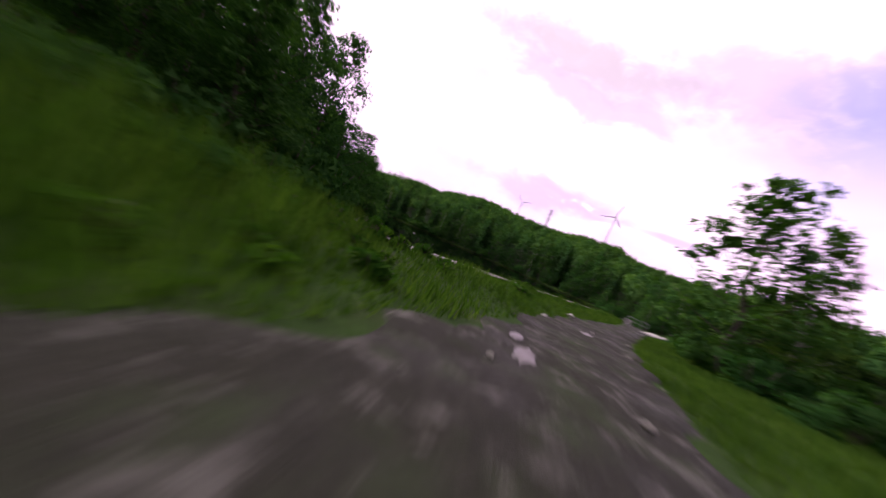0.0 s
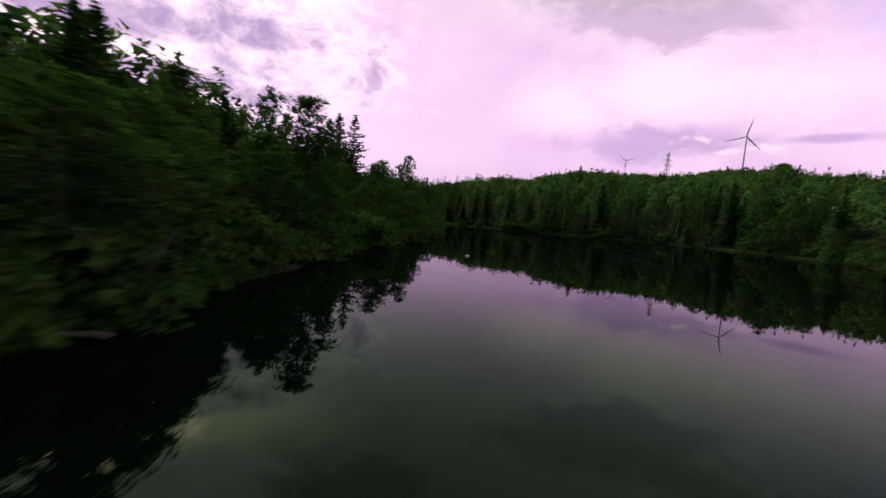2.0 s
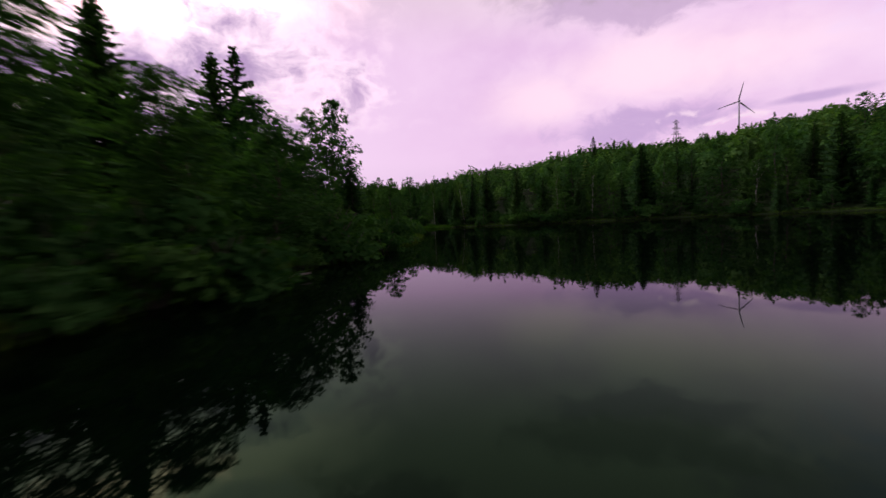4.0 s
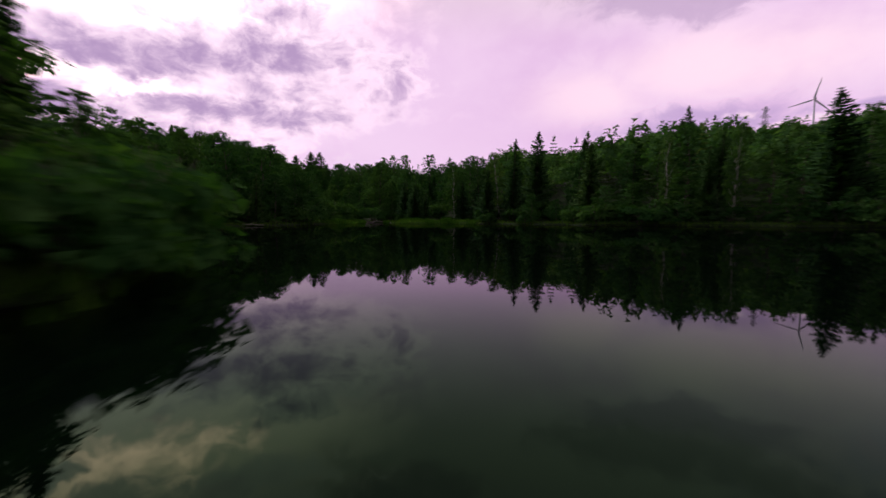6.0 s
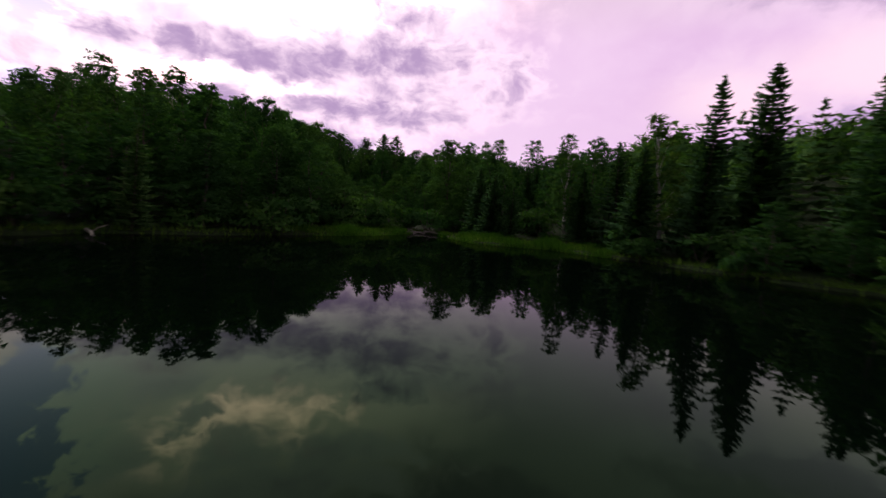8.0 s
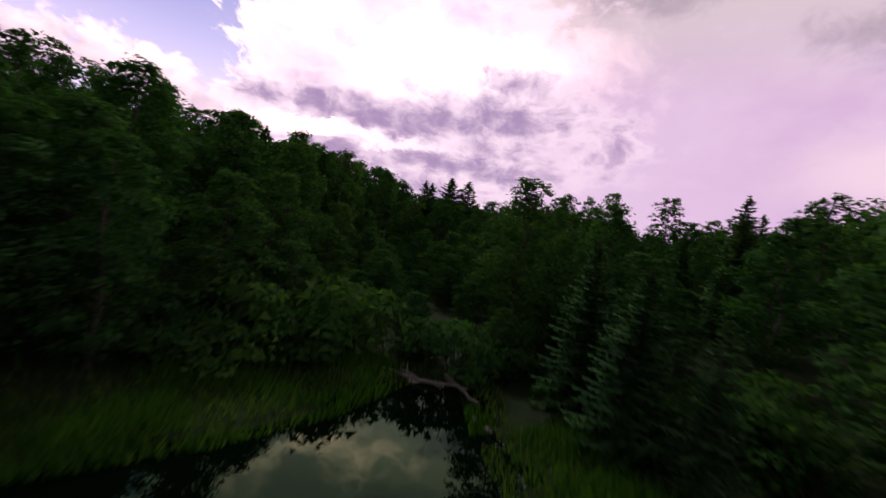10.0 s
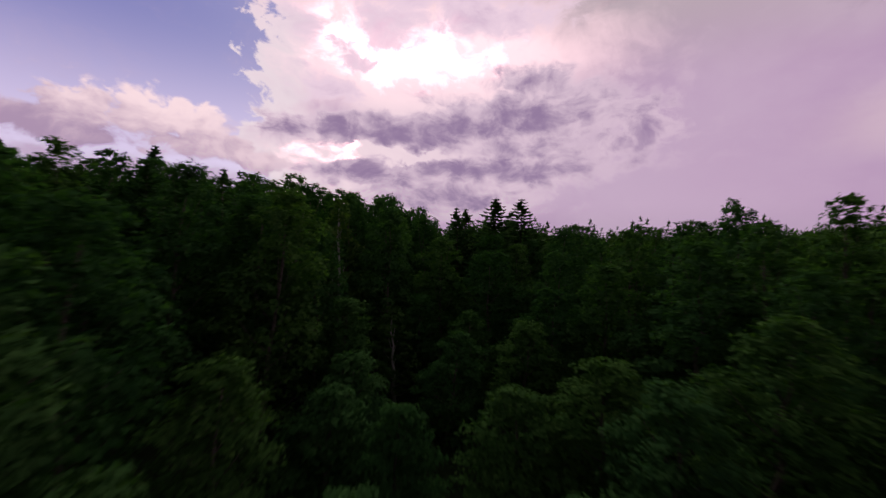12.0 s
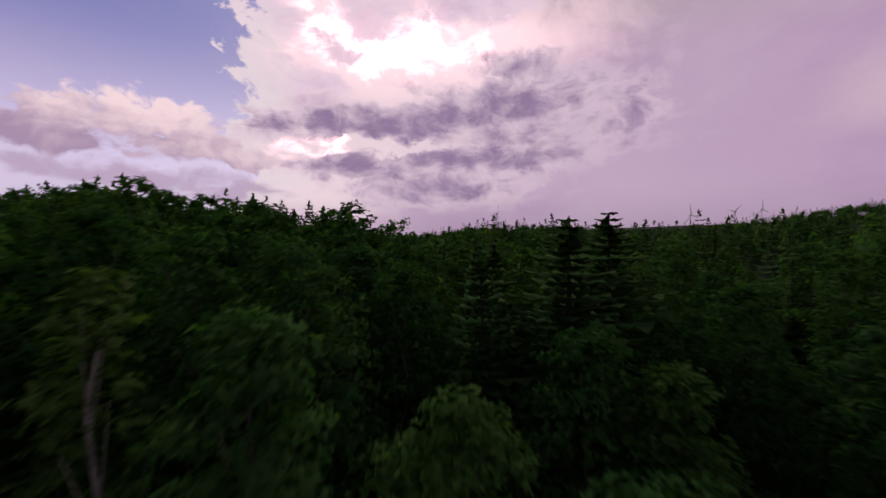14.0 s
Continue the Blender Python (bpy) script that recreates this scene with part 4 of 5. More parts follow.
def grow(x, y, d):
    u = PLACE.random()
    h = PLACE.uniform(7.5, 12.0) + min(d, 12) * 0.15 + (4.0 if x < -56 else 0.0)
    if d < 4.0:
        h *= PLACE.uniform(0.32, 0.62)
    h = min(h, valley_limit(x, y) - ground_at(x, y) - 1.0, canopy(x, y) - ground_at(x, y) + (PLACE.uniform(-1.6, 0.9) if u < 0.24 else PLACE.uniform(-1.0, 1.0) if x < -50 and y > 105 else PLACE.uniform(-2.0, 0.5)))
    if h < 2.2:
        if h > 0.8:
            SHR[PLACE.randrange(3)].put(x, y, h)
        return
    if x < -45 and (0.1 < u < 0.24 or u < 0.24 and axis_distance(x, y) < 12):
        u = 0.5
    kind = SPR[PLACE.randrange(3)] if u < 0.24 else BIR[PLACE.randrange(2)] if u < 0.285 else DEC[PLACE.randrange(5)]
    taken.append((x, y, 2.6))
    leafage(kind, x, y).put(x, y, h, fat=PLACE.uniform(0.95, 1.25) * (1.0 if u < 0.24 else 1.45 if h < 6 else 1.15 if h < 8 else 1.0))


def sedge_shore(x, y, d):
    """The open marshy rim at the head of the pond, where only sedge grows."""
    return (y > 120 and -36 < x < -25 and d < 3.2) or (116 < y < 128 and -44 < x < -36 and d < 2.4) or (x < 0 and 12 < y < 26 and d < 1.6)


for x, y, d in shaken(-48, 46, 11, 140, 2.6):
    if 0.7 < d < 4.5 and not clearing(x, y) and not sedge_shore(x, y, d) and free(x, y, 1.6) and PLACE.random() < 0.8:
        grow(x, y, d)
for x, y, d in shaken(-125, 50, 12, 200, 3.6):
    if near_forest(x, y, d) and d > 4 and free(x, y, 2.6) and (d < 9 or x < -40 or PLACE.random() < 0.75):
        grow(x, y, d)
for x, y, d in shaken(-16, 0, 10, 76, 1.7):
    if 0.2 < d < 4.5 and dam_side(x, y) < -4 and not sedge_shore(x, y, d) and PLACE.random() < 0.7:
        SHR[PLACE.randrange(3)].put(x, y, PLACE.uniform(1.0, 2.6), fat=PLACE.uniform(0.8, 1.1))
for x, y, d in shaken(-17, -3, 26, 68, 1.25):
    if -0.35 < d < 0.7 and PLACE.random() < 0.75:
        SHR[PLACE.randrange(3)].put(x, y, PLACE.uniform(0.8, 1.7), label="green shrub hanging over the water's edge", fat=PLACE.uniform(0.9, 1.2))
for x, y, d in shaken(-46, 46, 10, 135, 1.9):
    if (x > -8 or y > 76) and 0.35 < d < 2.6 and not clearing(x, y) and not sedge_shore(x, y, d) and PLACE.random() < 0.75:
        SHR[PLACE.randrange(3)].put(x, y, PLACE.uniform(0.8, 2.6), fat=PLACE.uniform(0.8, 1.1))


for x, y, d in shaken(-46, 4, 112, 140, 1.8):
    if 3.0 < d < 8.0 and free(x, y, 0.6) and axis_distance(x, y) > 4 and PLACE.random() < 0.8:
        SHR[PLACE.randrange(3)].put(x, y, PLACE.uniform(1.0, 2.4), label="leafy green undergrowth shrub behind the sedge", fat=PLACE.uniform(0.9, 1.2))
for x, y, d in shaken(-52, -26, 84, 128, 2.0):
    if 0.3 < d < 6.0 and not sedge_shore(x, y, d) and free(x, y, 0.8) and PLACE.random() < 0.7:
        SHR[PLACE.randrange(3)].put(x, y, PLACE.uniform(1.2, 3.2), label="bushy green willow shrub on the marshy shore", fat=PLACE.uniform(0.9, 1.2))


# ---------------------------------------------------------------- far woods
def wood_models():
    rng = np.random.default_rng(7)
    out = []
    for n, size in ((330, 0.80), (120, 1.35)):
        kinds = []
        for i in range(4):
            d = unit(rng.normal(size=(n, 3)))
            d[:, 2] = np.abs(d[:, 2]) * 1.1 - 0.35
            bumps = 1 + 0.30 * np.sin(d[:, 0] * 5 + i) * np.sin(d[:, 1] * 6 + 2 * i) + 0.15 * np.sin(d[:, 2] * 11 + i)
            at = d * bumps[:, None] * np.array([2.8, 2.8, 4.6]) * rng.uniform(0.6, 1.06, n)[:, None] + (0, 0, 6.0)
            kinds.append(sprays(rng, at, d + rng.normal(size=(n, 3)) * 0.4 + (0, 0, 0.5), size, 0.8))
        out.append(kinds)
    spr = [spruce_tris(np.random.default_rng(90 + i), 11.0, 2.5, 15, 7, 1.3, 0.05, 0.3) for i in range(2)]
    return out, spr


WOOD_DEC, WOOD_SPR = wood_models()


def far_woods(name, label, spots, capped=True, size=1.0, thin=1):
    rng = np.random.default_rng(len(spots))
    groups, ways = {"crowns": [], "conifers": []}, {"crowns": [], "conifers": []}
    for x, y in spots:
        z, a = ground_at(x, y), rng.uniform(0, 6.28)
        con = rng.random() < (0.7 if x < -75 and y > 165 else 0.25)
        h = rng.uniform(8.5, 12.5) * size
        if capped:
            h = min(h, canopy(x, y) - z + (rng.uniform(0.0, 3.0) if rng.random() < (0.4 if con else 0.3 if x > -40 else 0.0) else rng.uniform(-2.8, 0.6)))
            if h < 1.2:
                continue
        q = spr_or(con, rng, math.hypot(x + 5, y - 75) > 112 and math.hypot(x + 65, y - 144) > 85)[::thin if con else 1] * (h / 11.0)
        q[..., :2] *= max(1.0, 0.75 * 9 / h) if h > 4 else 1.6
        c, sn = math.cos(a), math.sin(a)
        v = np.stack([q[..., 0] * c - q[..., 1] * sn + x, q[..., 0] * sn + q[..., 1] * c + y, q[..., 2] + z], -1)
        c_ = v.mean(1) - (x, y, z + 0.45 * h)
        groups["conifers" if con else "crowns"].append(v)
        ways["conifers" if con else "crowns"].append(unit(c_ * ((1, 1, 0) if con else (1, 1, 0.8))) + (0, 0, 0.3))
    root = new(name)
    tagged(root, label, "forest", kind="stuff")
    for k, mat in (("crowns", M_LEAF), ("conifers", M_NEEDLE)):
        if groups[k]:
            me = tris_mesh(k, np.concatenate(groups[k]), mat, np.concatenate(ways[k]))
            # random tone per tree, always towards paler, in place of haze over the distance
            tones = np.concatenate([np.full(len(g), 0.05 + 0.95 * rng.random() ** 1.6) for g in groups[k]]).astype(np.float32)
            me.attributes.new("tone", "FLOAT", "FACE").data.foreach_set("value", tones)
            tagged(part(k, me, None, root), kind="stuff")


def spr_or(con, rng, far):
    return (WOOD_SPR[rng.integers(2)] if con else WOOD_DEC[1 if far else 0][rng.integers(4)]).copy()


def spots_in(test, x0, x1, y0, y1, cell):
    return [(x, y) for x, y, d in shaken(x0, x1, y0, y1, cell) if d > 3 and not near_forest(x, y, d) and not clearing(x, y) and test(x, y) and free(x, y, 2.0)]


far_woods("far_woods_east", "mixed green forest covering the hill behind the pond",
          spots_in(lambda x, y: x > -50 and (y > 120 or x > 20) and math.hypot(x - 20, y - 100) < 190, -50, 190, 40, 290, 5.0))
far_woods("far_woods_west", "mixed green forest on the western hillside",
          spots_in(lambda x, y: valley_limit(x, y) > 90 and (x < -50 or y < 100), -190, -10, 14, 290, 5.4), True, 1.25)
far_woods("far_woods_north", "dark forest rolling away to the northern ridge",
          spots_in(lambda x, y: y > 290 and math.hypot(x + 80, y - 150) < 430 and x > -430, -430, 140, 290, 580, 11.0), True, 1.2, 3)
far_woods("far_woods_distant", "distant forest on low hills towards the horizon",
          spots_in(lambda x, y: not (-190 < x < 190 and 10 < y < 290) and not (y > 290 and math.hypot(x + 80, y - 150) < 430 and x < 140), -560, 480, 150, 800, 17.0), True, 1.25, 2)
far_woods("far_woods_south", "forest closing the clearing behind the dam",
          spots_in(lambda x, y: not (-14 < x < 60 and -45 < y < 70), -90, 110, -80, 14, 8.0), False, 1.0, 2)

# ---------------------------------------------------------------- shrubs and grass
for x, y, h in [(-15.6, 79.9, 1.5), (-16.8, 80.9, 2.0), (-15.6, 78.4, 2.0), (-18.0, 82.0, 2.3), (-19.4, 82.6, 2.6), (-3.6, 5.6, 0.9), (-5.2, 3.5, 1.3), (-4.6, 7.6, 1.0), (-6.5, 6.0, 1.7), (-6.5, 1.0, 1.7), (-8.0, 4.0, 2.4), (20.4, 46.2, 1.8), (14.0, 17.0, 1.8), (16.5, 19.0, 2.4),
                (18.0, 26.5, 2.6), (21.5, 29.0, 3.0), (17.0, 23.0, 2.6), (12.6, 12.5, 1.2), (24.0, 33.0, 2.6), (26.0, 37.5, 2.6), (15.0, 13.5, 1.9), (22.5, 22.0, 3.0), (28.5, 40.5, 2.4), (-7.0, 10.0, 2.2), (-8.0, 14.0, 2.4),
                (19.5, 17.5, 3.0), (23.0, 18.0, 3.2), (26.0, 26.0, 3.4), (28.0, 31.0, 3.4), (31.0, 36.0, 3.4), (13.2, 19.8, 1.2), (18.5, 13.5, 2.6)]:
    SHR[PLACE.randrange(3)].put(x, y, h, fat=0.95)


WEED = [Kind("weed", "broad-leaved green weed in the long grass", "plant", "weeds", shrub_mesh(95 + i, 0.6, 0.42, 190, 0.17, M_WEED), 0.6, ("stem", "leaves")) for i in range(3)]
for k in range(74):
    along = -14 + 0.62 * k + PLACE.uniform(-0.4, 0.4)
    near = along < -4.5
    p = dam_point(along, PLACE.uniform(1.08, 1.35) if near else PLACE.uniform(1.3, 1.7))
    if PLACE.random() < (0.8 if near else 0.6):
        WEED[PLACE.randrange(3)].put(p.x, p.y, PLACE.uniform(0.36, 0.68) if near else PLACE.uniform(0.12, 0.28), label="leafy green weed against the dam wall", fat=PLACE.uniform(0.8, 1.3))
for k in range(90):
    p = dam_point(PLACE.uniform(-13, 30), 1.9 + 6.5 * PLACE.random() ** 1.5)
    if float(track_distance(p.x, p.y)) > 2.4:
        WEED[PLACE.randrange(3)].put(p.x, p.y, PLACE.uniform(0.18, 0.42), fat=PLACE.uniform(1.0, 1.8))
for k in range(16):
    p = dam_point(PLACE.uniform(2.4, 4.6), PLACE.uniform(1.06, 1.35))
    WEED[PLACE.randrange(3)].put(p.x, p.y, PLACE.uniform(0.22, 0.40), label="leafy green weed leaning over the dam crest", fat=PLACE.uniform(0.8, 1.2))
for k in range(26):
    p = dam_point(PLACE.uniform(-13, -3), PLACE.uniform(-0.9, 0.05))
    if float(pond_distance(p.x, p.y)) > 0.1:
        WEED[PLACE.randrange(3)].put(p.x, p.y, PLACE.uniform(0.4, 0.75), label="leafy green weed behind the dam wall", fat=PLACE.uniform(0.9, 1.4))


def grass_patch(name, label, pts, height, seed, mat=M_GRASS):
    rng = np.random.default_rng(seed)
    pts = np.asarray(pts)
    n = len(pts)
    z = land(pts[:, 0], pts[:, 1])
    base = np.stack([pts[:, 0], pts[:, 1], np.maximum(z - 0.03, -0.03)], 1)
    a = rng.uniform(0, 6.28, n)
    side = np.stack([np.cos(a), np.sin(a), 0 * a], 1)
    h = np.asarray(height).reshape(-1, 1) * rng.uniform(0.5, 1.4, n)[:, None]
    bend = np.stack([np.cos(a * 3.1), np.sin(a * 3.1), 0 * a], 1) * h * rng.uniform(0.1, 0.6, n)[:, None]
    w = 0.014 + 0.02 * rng.random((n, 1))
    v = np.stack([base - side * w, base + side * w, base + np.array([0, 0, 1.0]) * h + bend], 1)
    tagged(new(name, tris_mesh(name, v, mat)), label, "grass", kind="stuff")


rng = np.random.default_rng(3)
P = np.stack([rng.uniform(-9, 30, 240000), rng.uniform(-6, 48, 240000)], 1)
off, across = track_distance(P[:, 0], P[:, 1]), dam_side(P[:, 0], P[:, 1])
keepers = (off > np.interp(P[:, 1], [-5, 3, 8, 15, 30, 46], [2.3, 1.75, 1.45, 1.15, 1.0, 1.9])) & (across > 1.12)
clump = 0.5 + 0.5 * np.sin(P[:, 0] * 1.9 + 2 * np.sin(P[:, 1] * 0.8)) * np.sin(P[:, 1] * 1.6 + np.cos(P[:, 0]))
tall = 0.13 + 0.15 * clump + 0.08 * clump * np.exp(-((across - 1.7) / 0.4) ** 2) + 0.7 * np.clip((-1.2 - P[:, 0]) / 2.5, 0, 1)
grass_patch("grass", "long uneven green grass beside the dirt track", P[keepers], tall[keepers], 1)
P = np.stack([rng.uniform(-48, 42, 500000), rng.uniform(8, 135, 500000)], 1)
D = pond_distance(P[:, 0], P[:, 1])
S = (D > -0.2) & (D < np.where(P[:, 1] < 27, 2.0, 0.8)) & (dam_side(P[:, 0], P[:, 1]) < -0.5)
marsh = ((P[:, 1] > 120) & (P[:, 0] > -36.5) & (P[:, 0] < -24)) | ((P[:, 1] > 116) & (P[:, 1] < 128) & (P[:, 0] < -37))
S |= marsh & (D > -0.6) & (D < 3.6)
grass_patch("shore_grass", "bright green sedge along the waterline", P[S], np.where(P[S][:, 1] < 27, 0.55, 0.30), 2)
P = np.stack([rng.uniform(-47, -12, 170000), rng.uniform(110, 134, 170000)], 1)
D = pond_distance(P[:, 0], P[:, 1])
tuft = np.sin(P[:, 0] * 1.3 + np.sin(P[:, 1])) * np.sin(P[:, 1] * 1.1 + np.cos(P[:, 0] * 0.7))
marsh = ((P[:, 1] > 120) & (P[:, 0] > -36.5) & (P[:, 0] < -24)) | ((P[:, 1] > 116) & (P[:, 1] < 128) & (P[:, 0] < -37))
S = marsh & (D > -0.6) & (D < 3.0 + 1.2 * tuft) & (rng.random(len(D)) < 0.35 + 0.65 * np.clip(tuft + 0.5, 0, 1))
grass_patch("marsh_sedge", "thick green sedge on the marshy inlet shore", P[S], (0.18 + 0.34 * np.clip(tuft + 0.3, 0, 1))[S], 4, M_WEED)

# ---------------------------------------------------------------- turbines and pylon
def turbine(x, y, hub, blade, spin, facing):
    root = new("wind_turbine")
    tagged(root, "white three-bladed wind turbine standing on a far ridge", "wind turbine", "wind turbines")
    g = float(land(x, y)) - 12
    root.matrix_world = pose(x, y, g, 0, 0, facing)
    H_ = hub - g
    part("tower", tubes("tower", [([(0, 0, 0), (0, 0, H_ * 0.5), (0, 0, H_)], [blade * 0.05, blade * 0.042, blade * 0.03])], M_TURBINE, 14), None, root)
    part("nacelle", box_bm(blade * 0.07, blade * 0.2, blade * 0.075, (0, blade * 0.03, H_), blade * 0.012), M_TURBINE, root)
    hub_ = part("hub", tubes("hub", [([(0, -blade * 0.13, H_), (0, -blade * 0.09, H_), (0, -blade * 0.06, H_)], [blade * 0.008, blade * 0.035, blade * 0.04])], M_TURBINE, 10), None, root)
    for k in range(3):
        vs = [(-0.020, 0, 0.02), (0.030, 0, 0.02), (0.045, 0.01, 0.2), (-0.030, -0.01, 0.2), (0.012, 0, 1.0), (-0.010, 0, 1.0)]
        b = [Vector(v) * blade for v in vs]
        th = Vector((0, blade * 0.012, 0))
        vv = [v - th for v in b] + [v + th * 0.4 for v in b]
        fs = [(0, 1, 2, 3), (3, 2, 4, 5), (7, 6, 9, 8), (8, 9, 11, 10), (0, 3, 9, 6), (3, 5, 11, 9), (1, 7, 8, 2), (2, 8, 10, 4), (4, 10, 11, 5), (0, 6, 7, 1)]
        ob = part("blade", mesh_of("blade", vv, fs, M_TURBINE), None, hub_)
        ob.matrix_local = Matrix.Translation((0, -blade * 0.1, H_)) @ Matrix.Rotation(radians(spin + 120 * k), 4, "Y")
    return root


def bearing(x, y, az, dist):
    return x + dist * math.sin(radians(az)), y + dist * math.cos(radians(az))


turbine(*bearing(-1.3, 35.8, 20.0, 1200), 246, 44, -14, 175)
turbine(*bearing(-1.3, 35.8, 7.6, 1900), 294, 40, 50, 175)
turbine(*bearing(-65, 144.4, -44.4, 1500), 153, 45, 35, 130)
turbine(*bearing(-65, 144.4, -20.6, 2300), 190, 55, 10, 150)
turbine(*bearing(-65, 144.4, -16.3, 2900), 245, 55, 70, 150)
turbine(*bearing(-65, 144.4, -13.8, 3000), 258, 55, 0, 150)


def pylon(x, y, top):
    root = new("lattice_pylon")
    tagged(root, "grey steel lattice power pylon above the trees", "pylon")
    g = float(land(x, y))
    root.matrix_world = pose(x, y, g, 0, 0, 25)
    h = top - g

    def ring(f):
        w = 1.9 * (1 - f) ** 1.1 + 0.35
        return [Vector((sx * w, sy * w, f * h)) for sx, sy in ((-1, -1), (1, -1), (1, 1), (-1, 1))]

    fs_ = [0, 0.16, 0.31, 0.45, 0.57, 0.68, 0.78, 0.87, 0.95, 1.0]
    for k in range(4):
        part("leg", tubes("leg", [([ring(f)[k] for f in fs_], [0.11] * len(fs_))], M_STEEL, 4), None, root)
    runs = []
    for f0, f1 in zip(fs_[:-1], fs_[1:]):
        a, b = ring(f0), ring(f1)
        for k in range(4):
            runs += [([a[k], b[(k + 1) % 4]], [0.05, 0.05]), ([a[(k + 1) % 4], b[k]], [0.05, 0.05])]
    part("bracing", tubes("bracing", runs, M_STEEL, 4), None, root)
    for f, w in ((0.70, 3.4), (0.82, 2.9), (0.94, 2.3)):
        part("cross_arm", tubes("cross_arm", [([(-w, 0, f * h), (w, 0, f * h)], [0.12, 0.12]), ([(-w, 0, f * h), (0, 0, f * h + 1.4), (w, 0, f * h)], [0.08, 0.08, 0.08])], M_STEEL, 4), None, root)


pylon(65.3, 322.0, 54.4)

# ---------------------------------------------------------------- spillway end, rocks, logs, litter
def concrete_block(sx, sy, sz, x, y, z, rot, label, mat):
    bm = box_bm(sx, sy, sz, (0, 0, sz / 2), 0.04)
    me = bpy.data.meshes.new("concrete_block")
    bm.to_mesh(me)
    bm.free()
    me.materials.append(mat)
    ob = new("concrete_block", me)
    ob.matrix_world = pose(x, y, z, *rot)
    return tagged(ob, label, "concrete", "spillway blocks")


concrete_block(1.2, 1.6, 0.9, 22.0, 46.3, 0.0, (0, 0, -31), "pale concrete abutment at the end of the dam", M_SLAB)
concrete_block(2.2, 5.0, 0.22, 24.6, 43.8, 0.22, (3, -4, -40), "pale concrete slab beside the dirt track", M_SLAB)
concrete_block(2.0, 4.2, 0.22, 27.2, 40.0, 0.2, (2, -5, -35), "pale concrete slab beside the dirt track", M_SLAB)


def railing(x, y, z, length, turn):
    """Low steel handrail: posts and two rails."""
    root = new("railing")
    root.matrix_world = pose(x, y, z, 0, 0, turn)
    for i in range(4):
        part("post", mesh_bm([(0, length * i / 3, -0.2), (0, length * i / 3, 1.0)], 0.03), M_STEEL, root)
    for h in (0.55, 1.0):
        part("rail", mesh_bm([(0, -0.1, h), (0, length + 0.1, h)], 0.026), M_STEEL, root)
    return tagged(root, "low grey steel handrail beside the spillway", "railing")


def mesh_bm(pts, r):
    bm = bmesh.new()
    vs, fs = tube(pts, [r] * len(pts), 8)
    made = [bm.verts.new(v) for v in vs]
    for f in fs:
        bm.faces.new([made[k] for k in f])
    return bm


railing(23.6, 49.2, float(land(23.6, 49.2)), 4.2, -62)


def rock(seed, x, y, s, mat, label, group="stones on the track"):
    bm = bmesh.new()
    bmesh.ops.create_icosphere(bm, subdivisions=2, radius=1)
    r = random.Random(seed)
    o = Vector((r.uniform(0, 50), r.uniform(0, 50), 0))
    for v in bm.verts:
        v.co *= 0.8 + 0.5 * noise.noise(v.co * 1.3 + o)
        v.co.x *= 1.3 * s
        v.co.y *= 0.9 * s
        v.co.z *= 0.6 * s
    me = bpy.data.meshes.new("rock")
    bm.to_mesh(me)
    bm.free()
    me.materials.append(mat)
    ob = new("rock", me)
    ob.matrix_world = pose(x, y, float(land(x, y)) + 0.06 + 0.2 * s, 0, 0, r.uniform(0, 360))
    return tagged(ob, label, "rock", group)


for i in range(18):
    t = PLACE.uniform(1.5, 8.5)
    k = int(t)
    x = TRACK[k][0] + (TRACK[k + 1][0] - TRACK[k][0]) * (t - k) + PLACE.uniform(-1.9, 1.9)
    y = TRACK[k][1] + (TRACK[k + 1][1] - TRACK[k][1]) * (t - k) + PLACE.uniform(-0.8, 0.8)
    rock(i, x, y, PLACE.uniform(0.03, 0.075), M_ROCK, "small pale stone lying on the dirt track")
rock(91, 5.3, 15.2, 0.15, M_SLAB, "flat pale stone at the edge of the track")
rock(92, 3.2, 11.0, 0.09, M_SLAB, "flat pale stone at the edge of the track")


for i, (x, y, sz) in enumerate([(-40.6, 127.4, 0.30), (-40.0, 127.9, 0.22), (-39.3, 127.6, 0.26), (-38.9, 128.3, 0.18), (-41.3, 128.2, 0.34), (-38.0, 127.9, 0.20), (-40.7, 128.9, 0.28), (-37.2, 127.6, 0.14)]):
    rock(120 + i, x, y, sz, M_ROCK, "wet grey stone in the stream mouth", "stones in the stream mouth")


def log_(x, y, z, length, az, rise, r, seed, branches=0):
    rr = random.Random(seed)
    d = Vector((math.sin(radians(az)), math.cos(radians(az)), math.tan(radians(rise))))
    pts = [Vector((0, 0, 0)) + d * (length * i / 6) + Vector((rr.uniform(-1, 1), rr.uniform(-1, 1), rr.uniform(-0.5, 0.5))) * 0.03 * length * (i > 0) for i in range(7)]
    runs = [(pts, [r * (1 - 0.11 * i) for i in range(7)])]
    for b in range(branches):
        p = pts[2 + b % 4]
        e = p + Vector((rr.uniform(-1, 1), rr.uniform(-1, 1), rr.uniform(0.2, 0.9))) * length * 0.22
        runs.append(([p, (p + e) / 2 + Vector((0, 0, 0.05)), e], [r * 0.4, r * 0.25, 0.01]))
    ob = new("fallen_log", tubes("fallen_log", runs, M_DEADWOOD))
    ob.location = (x, y, z)
    return tagged(ob, "bare grey fallen log lying half in the water", "log", "driftwood")


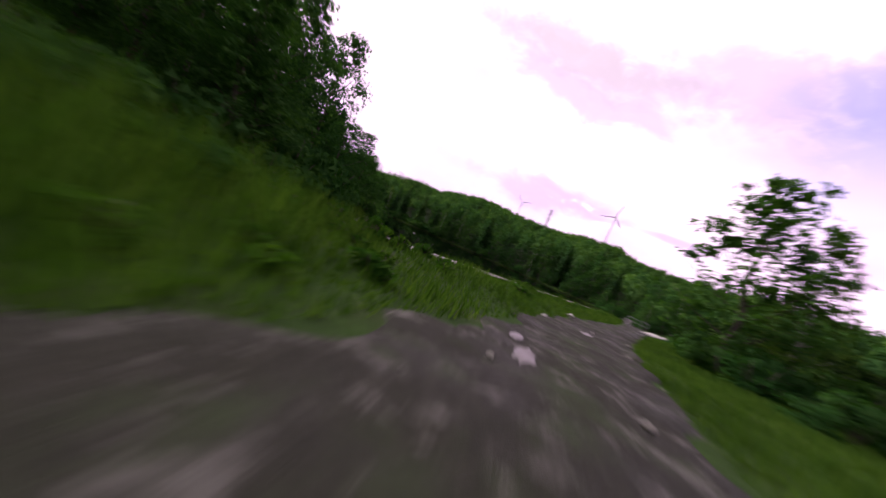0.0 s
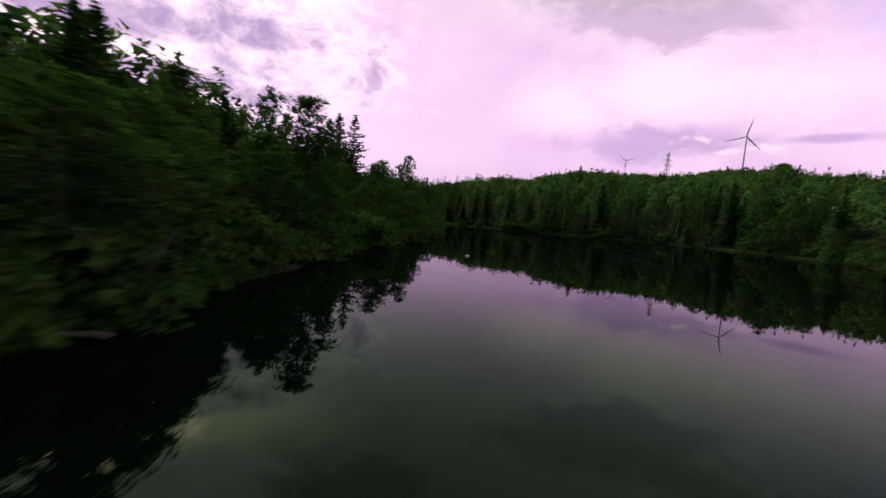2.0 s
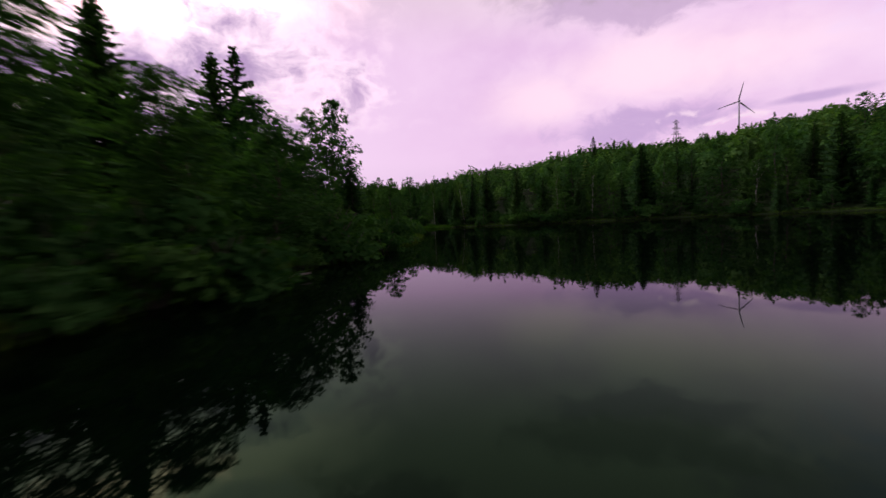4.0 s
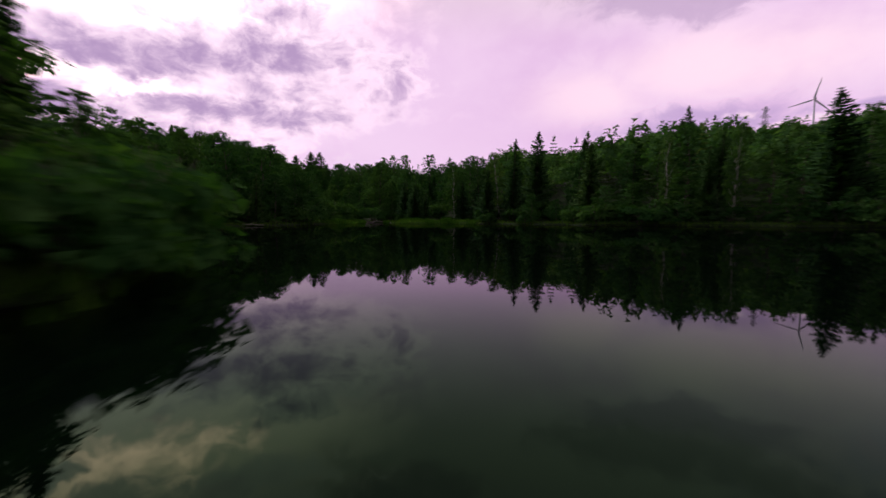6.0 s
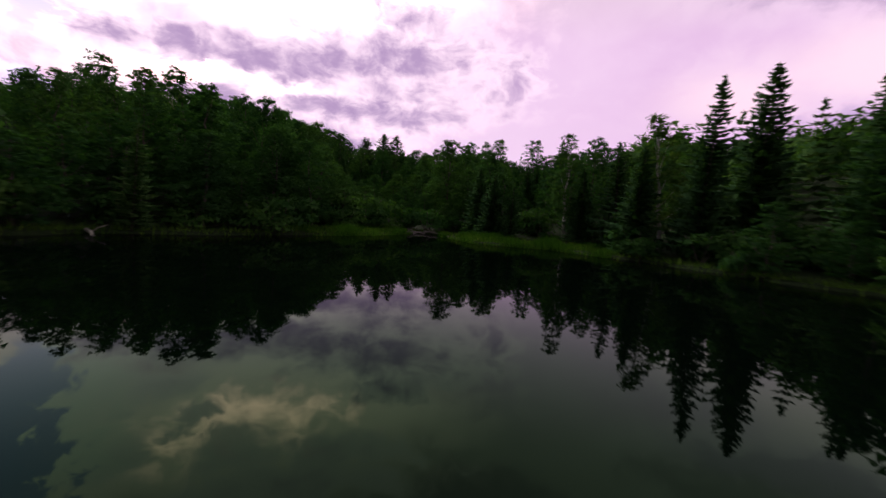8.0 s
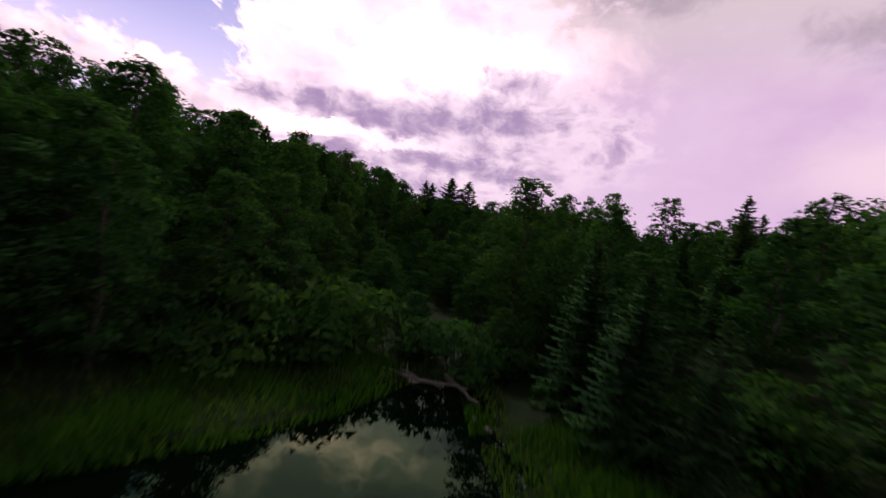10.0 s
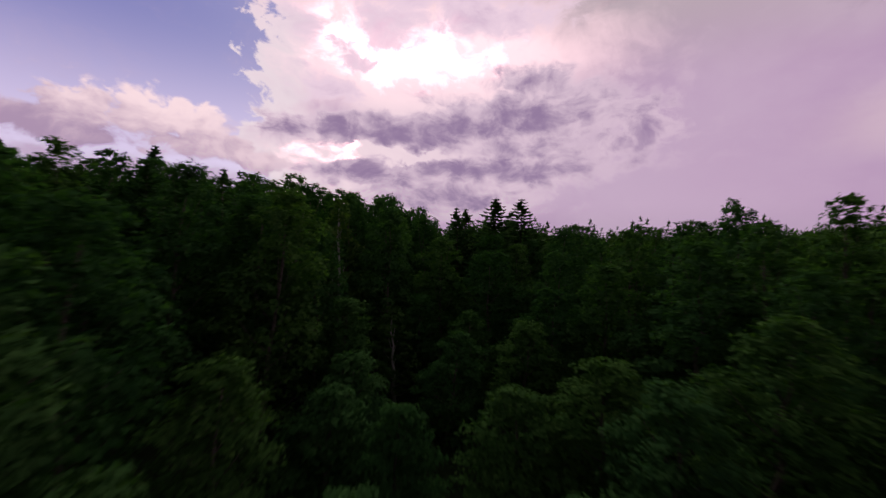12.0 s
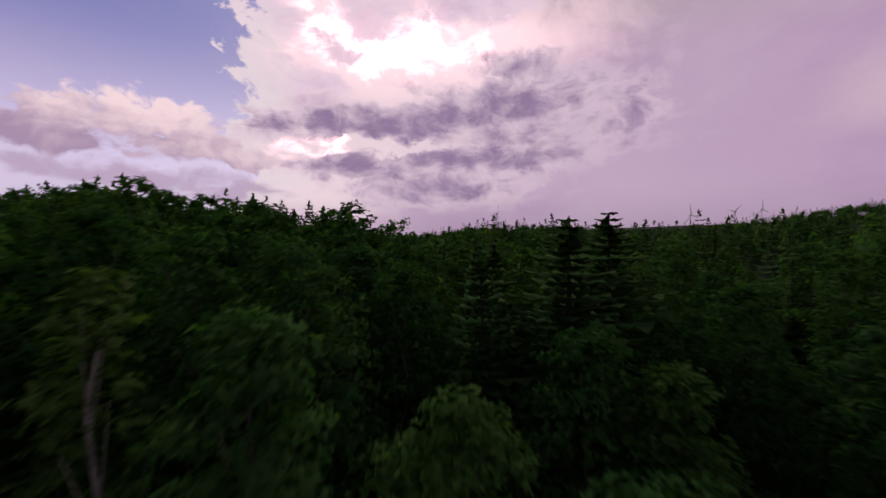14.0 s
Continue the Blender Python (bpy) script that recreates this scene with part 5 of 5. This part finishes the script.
log_(-5.2, 20.2, 0.08, 1.7, 68, 1, 0.045, 1, 1)
log_(-7.0, 27.4, 0.10, 2.0, 62, 1, 0.05, 2, 2)
log_(-5.1, 21.8, 0.07, 2.4, -20, 0.5, 0.05, 3, 1)
log_(-12.5, 50.0, 0.2, 3.4, 85, -2, 0.07, 4, 3)
log_(-12.4, 55.5, 0.15, 3.0, 70, -1, 0.06, 5, 2)
log_(-41.0, 106.0, 0.15, 3.0, 100, -1, 0.08, 6, 1)
log_(-42.5, 127.5, 0.12, 3.4, 60, 1, 0.12, 7, 2)
log_(-41.0, 129.5, 0.2, 2.6, 110, 0, 0.10, 8, 1)


def snag(x, y, top, seed):
    """A dead bare trunk."""
    rr = random.Random(seed)
    g = float(land(x, y))
    h = top - g
    pts = [(rr.uniform(-1, 1) * 0.02 * h * i / 4, rr.uniform(-1, 1) * 0.02 * h * i / 4, h * i / 4) for i in range(5)]
    runs = [(pts, [0.13, 0.11, 0.085, 0.06, 0.02])]
    for i in range(9):
        f, a = rr.uniform(0.35, 0.95), rr.uniform(0, 6.28)
        z = f * h
        ln = (1.1 - f) * 0.3 * h
        runs.append(([(0, 0, z), (math.cos(a) * ln * 0.6, math.sin(a) * ln * 0.6, z + 0.05 * h), (math.cos(a) * ln, math.sin(a) * ln, z + 0.13 * h)], [0.04, 0.025, 0.008]))
    ob = new("dead_tree", tubes("dead_tree", runs, M_DEADWOOD))
    ob.location = (x, y, g)
    return tagged(ob, "bare grey dead tree standing among green ones", "dead tree", "dead trees")


snag(-34.0, 58.0, 12.0, 1)

def puddle(x, y, length, width, az, seed):
    """A shallow film of muddy water in a hollow of the track."""
    rr = random.Random(seed)
    n = 20
    rim = []
    for i in range(n):
        a = 2 * math.pi * i / n
        k = 1 + 0.28 * math.sin(2 * a + rr.uniform(0, 6)) * rr.uniform(0.4, 1) + rr.uniform(-0.12, 0.12)
        rim.append((math.cos(a) * width * k, math.sin(a) * length * k, -0.012))
    inner = [(px * 0.86, py * 0.86, 0.0) for px, py, _ in rim]
    vs = rim + inner + [(0, 0, 0.001)]
    fs = [(i, (i + 1) % n, n + (i + 1) % n, n + i) for i in range(n)] + [(n + i, n + (i + 1) % n, 2 * n) for i in range(n)]
    ob = new("puddle", mesh_of("puddle", vs, fs, M_PUDDLE, smooth=True))
    ob.matrix_world = pose(x, y, float(land(x, y)) + 0.088, 0, 0, -az)
    return tagged(ob, "shallow muddy puddle reflecting sky on the track", "puddle", "puddles on the track")


for i, (x, y, ln, wd, az) in enumerate([(1.35, 4.7, 0.50, 0.14, 18), (1.5, 6.0, 0.35, 0.10, 20), (4.6, 11.4, 0.5, 0.14, 28)]):
    puddle(x, y, ln, wd, az, 30 + i)

foam = bmesh.new()
bmesh.ops.create_icosphere(foam, subdivisions=2, radius=0.11)
for v in foam.verts:
    v.co = Vector((v.co.x * 1.3, v.co.y * 0.8, v.co.z * 0.55)) * (0.9 + 0.35 * noise.noise(v.co * 9))
fm = bpy.data.meshes.new("foam_scrap")
foam.to_mesh(fm)
foam.free()
fm.materials.append(M_FOAM)
tagged(new("foam_scrap", fm), "small white scrap of foam floating on the pond", "litter").location = (-4.0, 47.5, 0.02)
